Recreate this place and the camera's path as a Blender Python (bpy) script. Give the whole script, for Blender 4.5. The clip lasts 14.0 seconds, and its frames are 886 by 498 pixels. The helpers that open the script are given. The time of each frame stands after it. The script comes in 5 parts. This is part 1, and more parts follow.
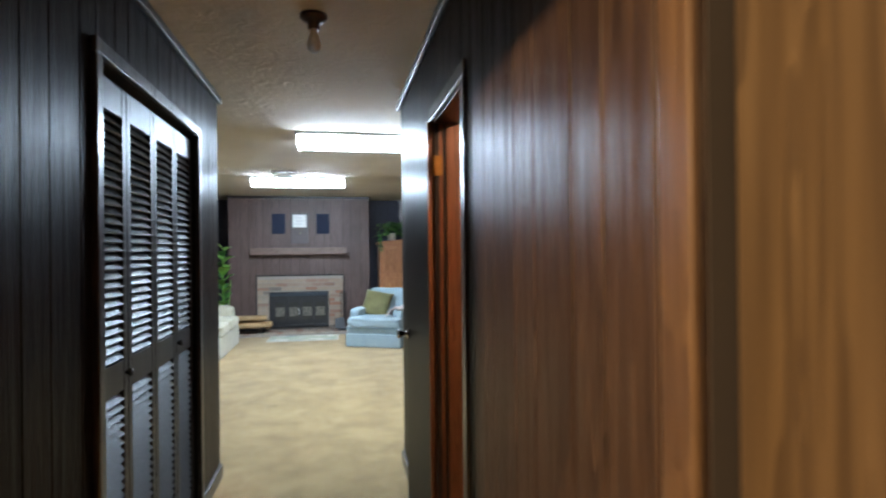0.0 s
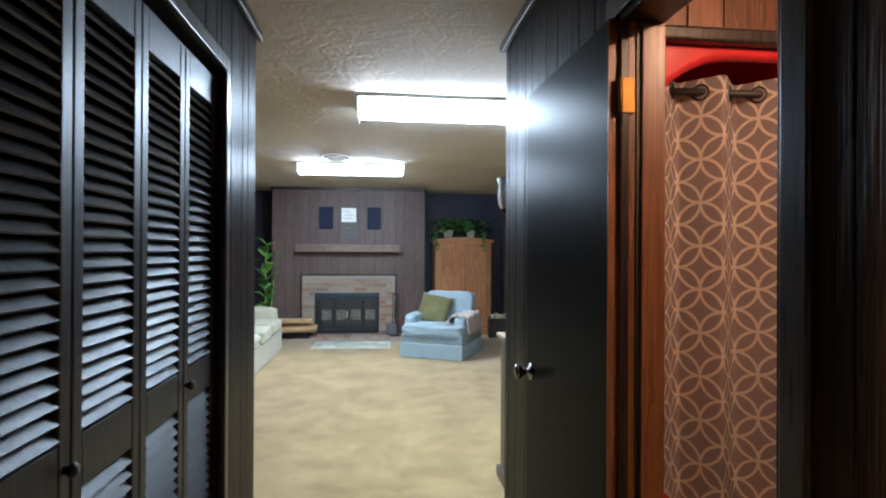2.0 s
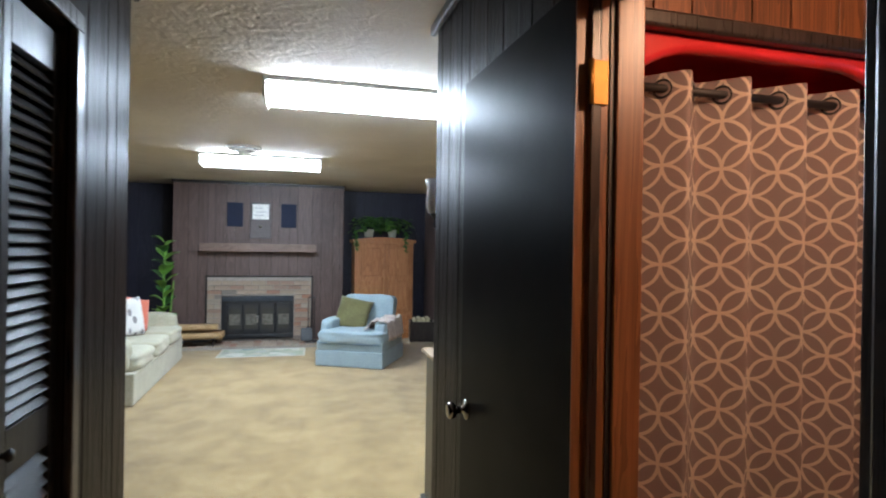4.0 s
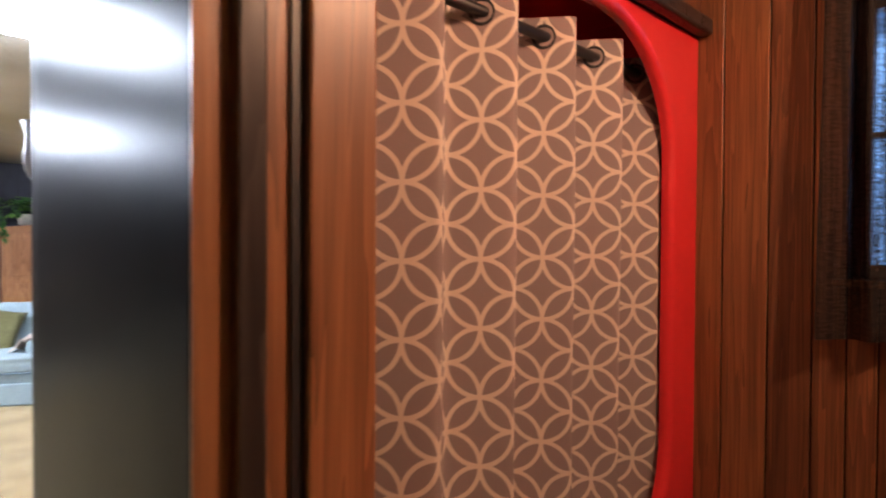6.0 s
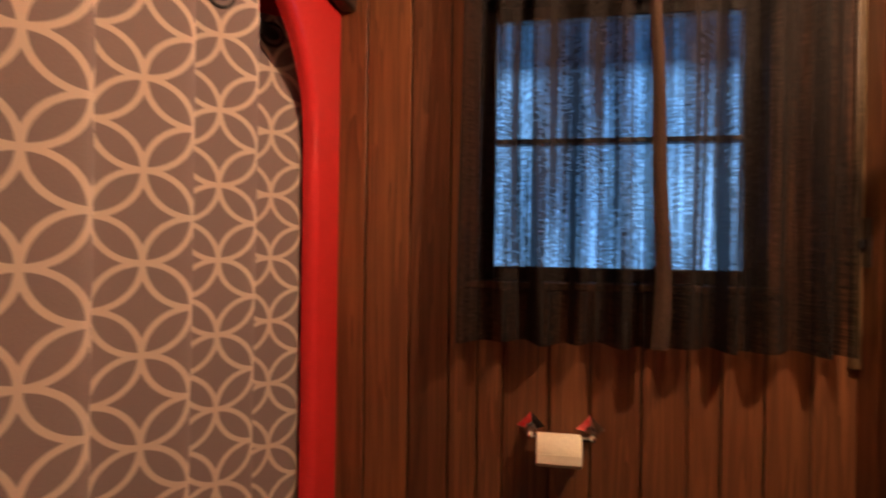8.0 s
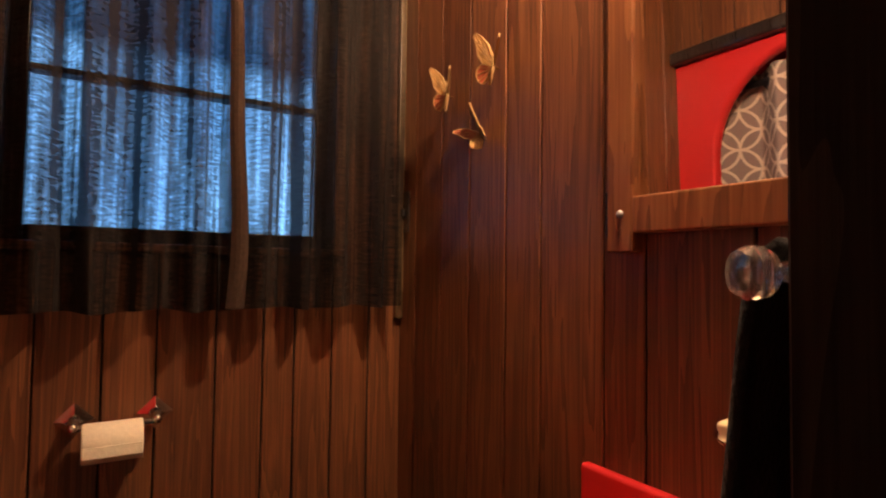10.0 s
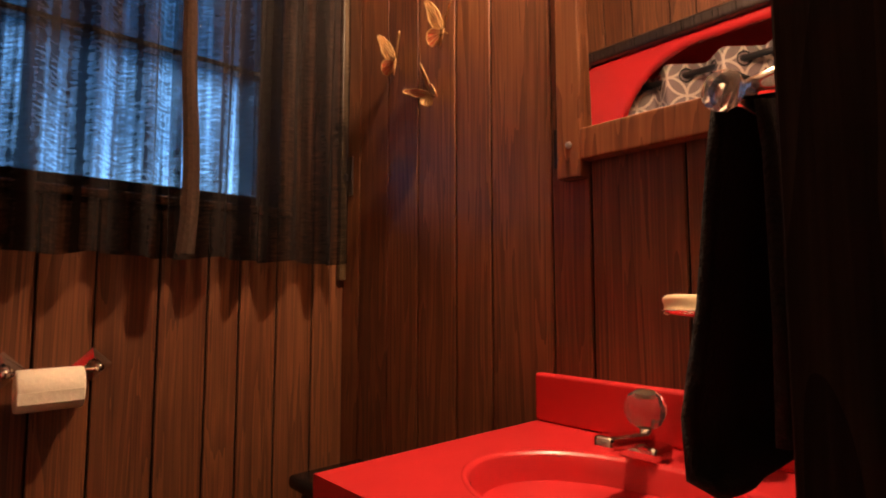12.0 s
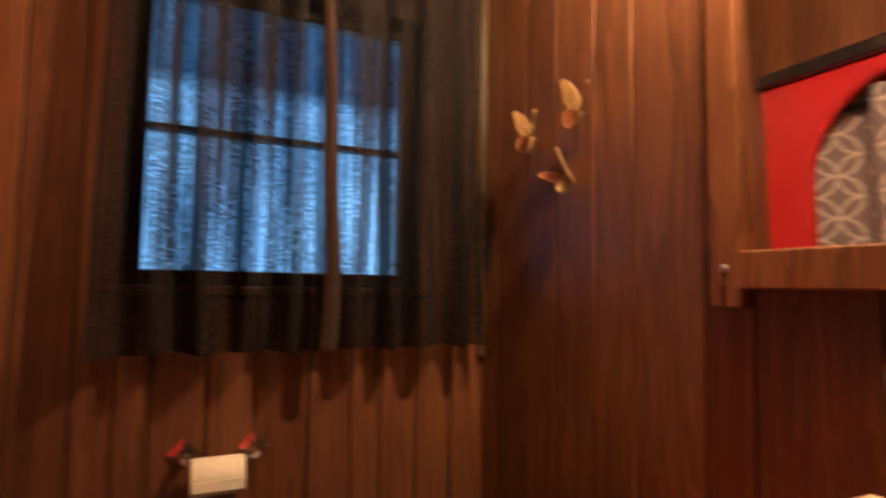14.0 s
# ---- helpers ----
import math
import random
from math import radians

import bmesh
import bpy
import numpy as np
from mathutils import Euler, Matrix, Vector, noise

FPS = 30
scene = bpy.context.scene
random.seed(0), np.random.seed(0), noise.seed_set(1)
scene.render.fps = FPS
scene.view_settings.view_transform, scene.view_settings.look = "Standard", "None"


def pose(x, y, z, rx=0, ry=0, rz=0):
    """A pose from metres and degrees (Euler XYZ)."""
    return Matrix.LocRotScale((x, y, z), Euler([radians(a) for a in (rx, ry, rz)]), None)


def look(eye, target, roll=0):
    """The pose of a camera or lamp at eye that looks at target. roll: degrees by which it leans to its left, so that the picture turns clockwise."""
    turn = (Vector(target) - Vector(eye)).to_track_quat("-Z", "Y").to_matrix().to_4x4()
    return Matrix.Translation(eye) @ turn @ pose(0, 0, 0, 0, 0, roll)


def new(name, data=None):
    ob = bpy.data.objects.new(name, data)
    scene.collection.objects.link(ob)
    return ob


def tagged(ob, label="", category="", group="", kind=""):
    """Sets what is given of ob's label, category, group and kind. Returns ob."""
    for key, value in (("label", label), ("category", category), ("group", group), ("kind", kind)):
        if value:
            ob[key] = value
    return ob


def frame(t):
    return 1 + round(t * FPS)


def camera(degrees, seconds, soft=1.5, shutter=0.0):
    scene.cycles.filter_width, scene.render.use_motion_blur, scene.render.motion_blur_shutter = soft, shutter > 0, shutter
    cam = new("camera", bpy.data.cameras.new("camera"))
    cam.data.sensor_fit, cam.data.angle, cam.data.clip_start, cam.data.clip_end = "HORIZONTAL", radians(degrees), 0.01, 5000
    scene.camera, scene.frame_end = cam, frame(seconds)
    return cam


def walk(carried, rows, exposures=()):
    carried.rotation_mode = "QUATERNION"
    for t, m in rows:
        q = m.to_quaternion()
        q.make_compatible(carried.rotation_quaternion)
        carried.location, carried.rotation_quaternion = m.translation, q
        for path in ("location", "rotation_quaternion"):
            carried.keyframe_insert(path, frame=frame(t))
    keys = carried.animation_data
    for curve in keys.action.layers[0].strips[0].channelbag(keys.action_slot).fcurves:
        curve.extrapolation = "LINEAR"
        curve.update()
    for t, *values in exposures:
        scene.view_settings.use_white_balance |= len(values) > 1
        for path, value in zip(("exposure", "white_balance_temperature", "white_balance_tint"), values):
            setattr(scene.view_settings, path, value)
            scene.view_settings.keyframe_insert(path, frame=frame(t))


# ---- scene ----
cam = camera(77.4, 14.0, soft=2.0, shutter=0.4)
PATH = [
    (0, (0.148, 0.065, 1.437), (0.522, 2.030, 1.443), -0.6),
    (0.5, (0.081, 0.343, 1.398), (0.248, 2.336, 1.399), -0.6),
    (1, (0.041, 0.686, 1.420), (0.180, 2.682, 1.419), 0.1),
    (1.5, (0.056, 1.006, 1.436), (0.196, 3.001, 1.431), -0.8),
    (2, (-0.034, 1.165, 1.420), (0.197, 3.152, 1.427), 0.3),
    (4.5, (0.046, 1.670, 1.502), (0.745, 3.544, 1.486), 0.2),
    (5, (0.133, 1.878, 1.518), (1.098, 3.630, 1.484), -0.2),
    (5.5, (0.279, 2.032, 1.489), (1.465, 3.642, 1.460), -0.2),
    (6, (0.420, 2.116, 1.480), (1.759, 3.602, 1.451), 0.3),
    (6.5, (0.537, 2.273, 1.506), (2.097, 3.524, 1.463), 0.5),
    (7, (0.596, 2.350, 1.562), (2.354, 3.302, 1.493), 0.9),
    (7.5, (0.674, 2.326, 1.538), (2.541, 3.043, 1.485), 0.8),
    (8, (0.694, 2.314, 1.476), (2.664, 2.657, 1.465), 0.8),
    (8.5, (0.726, 2.263, 1.424), (2.726, 2.227, 1.434), 1.5),
    (9, (0.740, 2.225, 1.417), (2.683, 1.751, 1.428), 1.2),
    (11.5, (0.763, 2.423, 1.183), (2.246, 1.092, 1.346), 0.0),
    (12, (0.769, 2.420, 1.170), (2.247, 1.083, 1.336), -0.0),
    (12.5, (0.794, 2.392, 1.183), (2.267, 1.048, 1.341), -0.2),
    (13, (0.831, 2.360, 1.236), (2.249, 0.957, 1.379), -0.4),
    (13.5, (0.804, 2.397, 1.308), (2.242, 1.016, 1.456), -0.3),
    (14, (0.763, 2.349, 1.398), (2.567, 1.496, 1.531), 0.9),
]
EXPOSURES = [(0, 0.0, 6050, 8), (1, 0.0, 5750, 8), (2, -0.05, 6000, 8), (4.5, -0.1, 6350, 11), (5.25, 0.05, 6500, 14), (6, 0.38, 6550, 18), (7, 0.38, 6500, 14), (8.5, 0.18, 6450, 6), (9, 0.2, 6400, 4), (11.5, 0.42, 6400, 9), (12.5, 0.47, 6400, 9), (14, 0.35, 6400, 3)]
walk(cam, [(t, look(eye, target, roll)) for t, eye, target, roll in PATH], EXPOSURES)

# ---- world and lights ----
world = bpy.data.worlds.new("sky")
scene.world = world
world.use_nodes = True
wn = world.node_tree
sky = wn.nodes.new("ShaderNodeTexSky")
sky.sky_type = "NISHITA"
sky.sun_disc = False
sky.sun_elevation, sky.sun_rotation = radians(35), radians(60)
wn.links.new(sky.outputs[0], wn.nodes["Background"].inputs[0])
wn.nodes["Background"].inputs[1].default_value = 0.12


def area_light(name, at, target, sx, sy, watts, colour):
    d = bpy.data.lights.new(name, "AREA")
    d.shape, d.size, d.size_y, d.energy, d.color = "RECTANGLE", sx, sy, watts, colour
    ob = new(name, d)
    ob.matrix_basis = look(at, target)
    return ob


# the bathroom lamp by the vanity, and the lit room across the hall
bulb_data = bpy.data.lights.new("bath_lamp", "POINT")
bulb_data.energy, bulb_data.color, bulb_data.shadow_soft_size = 54, (1.0, 0.61, 0.375), 0.03
new("bath_lamp", bulb_data).location = (1.24, 1.70, 2.27)
area_light("side_room_lamp", (-2.0, -0.34, 2.13), (0.5, 0.75, 1.3), 0.10, 0.05, 430, (1.0, 0.62, 0.30))


# ---- materials ----
def material(name, rough=0.6, metal=0.0, spec=0.5):
    m = bpy.data.materials.new(name)
    m.use_nodes = True
    b = m.node_tree.nodes["Principled BSDF"]
    b.inputs["Roughness"].default_value = rough
    b.inputs["Metallic"].default_value = metal
    b.inputs["Specular IOR Level"].default_value = spec
    return m, m.node_tree, b


def noise_node(nt, vec, scale, detail=4.0, rough=0.55, distort=0.0):
    n = nt.nodes.new("ShaderNodeTexNoise")
    n.inputs["Scale"].default_value = scale
    n.inputs["Detail"].default_value = detail
    n.inputs["Roughness"].default_value = rough
    n.inputs["Distortion"].default_value = distort
    nt.links.new(vec, n.inputs["Vector"])
    return n


def ramp(nt, fac, stops):
    r = nt.nodes.new("ShaderNodeValToRGB")
    while len(r.color_ramp.elements) < len(stops):
        r.color_ramp.elements.new(0.5)
    for e, (p, c) in zip(r.color_ramp.elements, stops):
        e.position, e.color = p, (*c, 1)
    nt.links.new(fac, r.inputs[0])
    return r


def mapped(nt, scale, which="Object"):
    tc = nt.nodes.new("ShaderNodeTexCoord")
    mp = nt.nodes.new("ShaderNodeMapping")
    mp.inputs["Scale"].default_value = scale
    nt.links.new(tc.outputs[which], mp.inputs[0])
    return mp.outputs[0]


def bump(nt, b, height, strength, dist=0.01):
    bp = nt.nodes.new("ShaderNodeBump")
    bp.inputs["Strength"].default_value = strength
    bp.inputs["Distance"].default_value = dist
    nt.links.new(height, bp.inputs["Height"])
    nt.links.new(bp.outputs[0], b.inputs["Normal"])


def math_node(nt, op, a, c=None):
    n = nt.nodes.new("ShaderNodeMath")
    n.operation = op
    for i, v in enumerate((a, c)):
        if v is None:
            continue
        if isinstance(v, (int, float)):
            n.inputs[i].default_value = v
        else:
            nt.links.new(v, n.inputs[i])
    return n.outputs[0]


def wood(name, dark, mid, light, rough=0.35, grain=(9, 9, 0.7), relief=0.15, coat=0.0, spec=0.5, figured=0.30):
    """Stained panelling: long grain along z, cathedral figure, dark pores, a shift from board to board."""
    m, nt, b = material(name, rough, spec=spec)
    info = nt.nodes.new("ShaderNodeObjectInfo")
    tc = nt.nodes.new("ShaderNodeTexCoord")
    off = nt.nodes.new("ShaderNodeVectorMath")
    off.operation = "MULTIPLY_ADD"
    comb = nt.nodes.new("ShaderNodeCombineXYZ")
    for i in range(3):
        nt.links.new(info.outputs["Random"], comb.inputs[i])
    off.inputs[1].default_value = (13, 17, 29)
    nt.links.new(comb.outputs[0], off.inputs[0])
    nt.links.new(tc.outputs["Object"], off.inputs[2])
    mp = nt.nodes.new("ShaderNodeMapping")
    mp.inputs["Scale"].default_value = grain
    nt.links.new(off.outputs[0], mp.inputs[0])
    figure = noise_node(nt, mp.outputs[0], 1.3, 3, 0.5, 0.6)
    rings = math_node(nt, "FRACT", math_node(nt, "MULTIPLY", figure.outputs[0], 9.0))
    mp2 = nt.nodes.new("ShaderNodeMapping")
    mp2.inputs["Scale"].default_value = (grain[0] * 22, grain[1] * 22, grain[2] * 5)
    nt.links.new(off.outputs[0], mp2.inputs[0])
    pores = noise_node(nt, mp2.outputs[0], 1.0, 3, 0.6)
    broad = noise_node(nt, off.outputs[0], 1.1, 2)
    mix = math_node(nt, "ADD", math_node(nt, "MULTIPLY", rings, figured), math_node(nt, "MULTIPLY", pores.outputs[0], 0.85 - figured))
    mix = math_node(nt, "ADD", mix, math_node(nt, "MULTIPLY", broad.outputs[0], 0.35))
    mix = math_node(nt, "ADD", mix, math_node(nt, "MULTIPLY", info.outputs["Random"], 0.10))
    r = ramp(nt, mix, [(0.30, dark), (0.62, mid), (0.95, light)])
    nt.links.new(r.outputs[0], b.inputs["Base Color"])
    rr = nt.nodes.new("ShaderNodeMapRange")
    rr.inputs["To Min"].default_value, rr.inputs["To Max"].default_value = rough - 0.06, rough + 0.14
    nt.links.new(pores.outputs[0], rr.inputs["Value"])
    nt.links.new(rr.outputs[0], b.inputs["Roughness"])
    b.inputs["Coat Weight"].default_value = coat
    bump(nt, b, mix, relief, 0.004)
    return m


def cloth(name, c0, c1, scale=60, rough=0.9, relief=0.4, sheen=0.2):
    m, nt, b = material(name, rough, spec=0.2)
    v = mapped(nt, (1, 1, 1))
    n = noise_node(nt, v, scale, 3)
    big = noise_node(nt, v, 5, 3)
    f = math_node(nt, "ADD", math_node(nt, "MULTIPLY", n.outputs[0], 0.5), math_node(nt, "MULTIPLY", big.outputs[0], 0.5))
    r = ramp(nt, f, [(0.35, c0), (0.68, c1)])
    nt.links.new(r.outputs[0], b.inputs["Base Color"])
    b.inputs["Sheen Weight"].default_value = sheen
    bump(nt, b, n.outputs[0], relief, 0.004)
    return m


def plain(name, c, rough=0.5, metal=0.0, var=0.12, scale=30, relief=0.05):
    m, nt, b = material(name, rough, metal)
    n = noise_node(nt, mapped(nt, (1, 1, 1)), scale, 4)
    r = ramp(nt, n.outputs[0], [(0.3, tuple(x * (1 - var) for x in c)), (0.7, tuple(min(1, x * (1 + var)) for x in c))])
    nt.links.new(r.outputs[0], b.inputs["Base Color"])
    bump(nt, b, n.outputs[0], relief, 0.003)
    return m


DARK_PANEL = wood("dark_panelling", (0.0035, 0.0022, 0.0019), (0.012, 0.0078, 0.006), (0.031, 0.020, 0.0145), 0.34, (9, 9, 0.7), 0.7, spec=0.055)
ROOM_PANEL = wood("brown_panelling", (0.050, 0.031, 0.026), (0.108, 0.067, 0.056), (0.16, 0.102, 0.086), 0.45)
# brown panelling again, with shade and a blue cast put into the colour
SHADED_PANEL = wood("shaded_panelling", (0.010, 0.011, 0.020), (0.024, 0.025, 0.045), (0.045, 0.045, 0.070), 0.45)
BATH_PANEL = wood("red_brown_panelling", (0.020, 0.007, 0.004), (0.115, 0.043, 0.019), (0.26, 0.108, 0.042), 0.36, (13, 13, 0.6), 0.14, figured=0.24)
BATH_WOOD = wood("bath_trim_wood", (0.06, 0.02, 0.008), (0.20, 0.075, 0.026), (0.33, 0.14, 0.05), 0.38)
JAMB_WOOD = wood("jamb_wood", (0.050, 0.019, 0.010), (0.150, 0.062, 0.028), (0.25, 0.112, 0.050), 0.34)
TRIM_DARK = wood("dark_trim", (0.008, 0.006, 0.006), (0.022, 0.017, 0.016), (0.045, 0.036, 0.034), 0.26)
# dark trim warmed to brown, the lamplight on it put into the colour
TRIM_BROWN = wood("lit_brown_trim", (0.012, 0.007, 0.004), (0.032, 0.019, 0.010), (0.060, 0.038, 0.020), 0.30)
DOOR_BROWN = wood("brown_door", (0.014, 0.009, 0.005), (0.030, 0.020, 0.010), (0.048, 0.033, 0.017), 0.34, (5, 5, 0.4), 0.05)
DOOR_DARK = plain("dark_door", (0.010, 0.0085, 0.008), 0.34, 0, 0.25, 5, 0.006)
DOOR_DARK.node_tree.nodes["Principled BSDF"].inputs["Specular IOR Level"].default_value = 0.02
LOUVRE = wood("louvre_wood", (0.014, 0.012, 0.011), (0.030, 0.027, 0.026), (0.050, 0.046, 0.044), 0.38, spec=0.32)
PINE = wood("golden_pine", (0.20, 0.070, 0.026), (0.40, 0.16, 0.060), (0.58, 0.28, 0.12), 0.4)
MANTEL_WOOD = wood("mantel_wood", (0.10, 0.062, 0.046), (0.19, 0.12, 0.092), (0.26, 0.17, 0.135), 0.45, (0.7, 9, 9))
LOG_WOOD = wood("split_log", (0.22, 0.12, 0.05), (0.46, 0.29, 0.13), (0.62, 0.44, 0.24), 0.75, (1, 9, 9), 0.5)
BLACK = plain("black_metal", (0.012, 0.012, 0.014), 0.45)
SEAM = plain("dark_backing", (0.006, 0.004, 0.003), 0.8)
BRASS = plain("brass", (0.26, 0.14, 0.04), 0.48, 1.0)
CHROME = plain("chrome", (0.75, 0.74, 0.72), 0.12, 1.0, 0.04)
KNOB = plain("aged_chrome", (0.22, 0.21, 0.20), 0.2, 1.0, 0.1)
STEEL = plain("brushed_steel", (0.42, 0.42, 0.44), 0.35, 0.8)
WHITE = plain("white_paper", (0.78, 0.76, 0.70), 0.7)
PAPER = plain("toilet_tissue", (0.80, 0.76, 0.60), 0.95, 0, 0.06, 120, 0.25)
SOAP = plain("cream_soap", (0.80, 0.68, 0.42), 0.45, 0, 0.05)
RED = plain("red_gelcoat", (0.56, 0.028, 0.032), 0.26, 0, 0.05, 6, 0.01)
BLUE_CLOTH = cloth("blue_upholstery", (0.24, 0.315, 0.34), (0.33, 0.405, 0.43))
BEIGE_CLOTH = cloth("beige_upholstery", (0.39, 0.365, 0.26), (0.53, 0.50, 0.375))
OLIVE = cloth("olive_cloth", (0.095, 0.085, 0.035), (0.16, 0.145, 0.062))
CORAL = cloth("coral_cloth", (0.55, 0.13, 0.08), (0.68, 0.20, 0.13))
THROW = cloth("throw_blanket", (0.42, 0.33, 0.28), (0.66, 0.57, 0.50), 22)
BLACK_TOWEL = cloth("black_towel", (0.004, 0.004, 0.004), (0.012, 0.011, 0.011), 220, 1.0, 0.7, 0.05)
LEAF = plain("leaf", (0.045, 0.14, 0.030), 0.45, 0, 0.5, 14)
LEAF_BRIGHT = plain("leaf_bright", (0.14, 0.30, 0.05), 0.45, 0, 0.4, 14)
POT = plain("pale_pot", (0.55, 0.52, 0.46), 0.6)
GLASS_DARK = plain("smoked_glass", (0.05, 0.05, 0.045), 0.08)
WAX_GLASS, _nt, _b = material("frosted_glass", 0.35)
_b.inputs["Base Color"].default_value = (0.78, 0.80, 0.84, 1)
_b.inputs["Transmission Weight"].default_value = 0.25
CLEAR, _nt, _b = material("clear_glass", 0.03)
_b.inputs["Base Color"].default_value = (0.97, 0.97, 0.95, 1)
_b.inputs["Transmission Weight"].default_value = 1.0
_b.inputs["IOR"].default_value = 1.45
ACRYLIC, _nt, _b = material("clouded_acrylic", 0.08)
_b.inputs["Base Color"].default_value = (0.96, 0.95, 0.92, 1)
_b.inputs["Transmission Weight"].default_value = 0.95
MIRROR, _nt, _b = material("mirror_silver", 0.01, 1.0)
_b.inputs["Base Color"].default_value = (0.86, 0.87, 0.86, 1)


def ceiling_material():
    m, nt, b = material("swirled_ceiling", 0.85)
    v = mapped(nt, (1, 1, 1))
    a = noise_node(nt, v, 9, 5, 0.6, 1.2)
    f = noise_node(nt, v, 60, 3)
    r = ramp(nt, noise_node(nt, v, 1.2, 3).outputs[0], [(0.3, (0.50, 0.44, 0.35)), (0.7, (0.60, 0.54, 0.44))])
    nt.links.new(r.outputs[0], b.inputs["Base Color"])
    h = math_node(nt, "ADD", a.outputs[0], math_node(nt, "MULTIPLY", f.outputs[0], 0.25))
    bump(nt, b, h, 0.45, 0.02)
    return m


def carpet_material():
    m, nt, b = material("tan_carpet", 0.97, spec=0.1)
    v = mapped(nt, (1, 1, 1))
    blot = noise_node(nt, v, 2.6, 6, 0.68, 0.25)
    pile = noise_node(nt, v, 220, 2)
    f = math_node(nt, "ADD", math_node(nt, "MULTIPLY", blot.outputs[0], 0.75), math_node(nt, "MULTIPLY", pile.outputs[0], 0.25))
    r = ramp(nt, f, [(0.36, (0.30, 0.200, 0.086)), (0.52, (0.42, 0.29, 0.130)), (0.64, (0.50, 0.36, 0.172))])
    nt.links.new(r.outputs[0], b.inputs["Base Color"])
    b.inputs["Sheen Weight"].default_value = 0.3
    bump(nt, b, pile.outputs[0], 0.7, 0.01)
    return m


def circles_material(name, ground, line, s=0.1045, half=0.040):
    """Woven cloth with a print of interlocking circles on a lattice turned by 45 degrees; UV is in metres of cloth."""
    m, nt, b = material(name, 0.85, spec=0.2)
    uv = nt.nodes.new("ShaderNodeUVMap")
    uv.uv_map = "cloth"
    mp = nt.nodes.new("ShaderNodeMapping")
    mp.inputs["Rotation"].default_value = (0, 0, radians(45))
    mp.inputs["Scale"].default_value = (1 / s, 1 / s, 1)
    nt.links.new(uv.outputs[0], mp.inputs[0])
    fr = nt.nodes.new("ShaderNodeVectorMath")
    fr.operation = "FRACTION"
    nt.links.new(mp.outputs[0], fr.inputs[0])
    best = None
    for cx in (0, 1):
        for cy in (0, 1):
            d = nt.nodes.new("ShaderNodeVectorMath")
            d.operation = "DISTANCE"
            d.inputs[1].default_value = (cx, cy, 0)
            nt.links.new(fr.outputs[0], d.inputs[0])
            e = math_node(nt, "ABSOLUTE", math_node(nt, "SUBTRACT", d.outputs["Value"], 0.7071))
            best = e if best is None else math_node(nt, "MINIMUM", best, e)
    on = math_node(nt, "LESS_THAN", best, half)
    weave = noise_node(nt, mp.outputs[0], 45, 2)
    cr = ramp(nt, weave.outputs[0], [(0.3, tuple(c * 0.85 for c in ground)), (0.7, ground)])
    mix = nt.nodes.new("ShaderNodeMix")
    mix.data_type = "RGBA"
    nt.links.new(on, mix.inputs["Factor"])
    nt.links.new(cr.outputs[0], mix.inputs["A"])
    mix.inputs["B"].default_value = (*line, 1)
    nt.links.new(mix.outputs["Result"], b.inputs["Base Color"])
    bump(nt, b, weave.outputs[0], 0.25, 0.002)
    # thin cloth lets some of the lamp light through into the tub
    tl = nt.nodes.new("ShaderNodeBsdfTranslucent")
    nt.links.new(mix.outputs["Result"], tl.inputs["Color"])
    ms = nt.nodes.new("ShaderNodeMixShader")
    ms.inputs[0].default_value = 0.25
    nt.links.new(b.outputs[0], ms.inputs[1])
    nt.links.new(tl.outputs[0], ms.inputs[2])
    nt.links.new(ms.outputs[0], nt.nodes["Material Output"].inputs[0])
    return m


def sheer_material():
    """Thin dark curtain cloth: an open weave that lets daylight through, denser where the gathers double it."""
    m, nt, b = material("sheer_dark_cloth", 0.9, spec=0.1)
    n = noise_node(nt, mapped(nt, (1, 45, 190)), 1.0, 3, 0.7)
    r = ramp(nt, n.outputs[0], [(0.3, (0.008, 0.0068, 0.0064)), (0.7, (0.021, 0.0175, 0.016))])
    nt.links.new(r.outputs[0], b.inputs["Base Color"])
    tr = nt.nodes.new("ShaderNodeBsdfTransparent")
    gather = noise_node(nt, mapped(nt, (1, 26, 0.9)), 1.0, 2, 0.6)
    fine = noise_node(nt, mapped(nt, (1, 75, 1.2)), 1.0, 1)
    d = math_node(nt, "ADD", math_node(nt, "MULTIPLY", gather.outputs[0], 1.5), math_node(nt, "MULTIPLY", fine.outputs[0], 0.5))
    d = math_node(nt, "ADD", d, math_node(nt, "MULTIPLY", n.outputs[0], 0.7))
    op = ramp(nt, math_node(nt, "SUBTRACT", d, 0.85), [(0.33, (0.02, 0.02, 0.02)), (0.50, (0.15, 0.15, 0.15)), (0.78, (0.55, 0.55, 0.55))])
    mx2 = nt.nodes.new("ShaderNodeMixShader")
    nt.links.new(op.outputs[0], mx2.inputs[0])
    nt.links.new(b.outputs[0], mx2.inputs[1])
    nt.links.new(tr.outputs[0], mx2.inputs[2])
    nt.links.new(mx2.outputs[0], nt.nodes["Material Output"].inputs[0])
    return m


def thin_glass():
    m, nt, b = material("window_glass", 0.02)
    tr = nt.nodes.new("ShaderNodeBsdfTransparent")
    mx = nt.nodes.new("ShaderNodeMixShader")
    mx.inputs[0].default_value = 0.03
    nt.links.new(tr.outputs[0], mx.inputs[1])
    nt.links.new(b.outputs[0], mx.inputs[2])
    nt.links.new(mx.outputs[0], nt.nodes["Material Output"].inputs[0])
    return m


PANE = thin_glass()


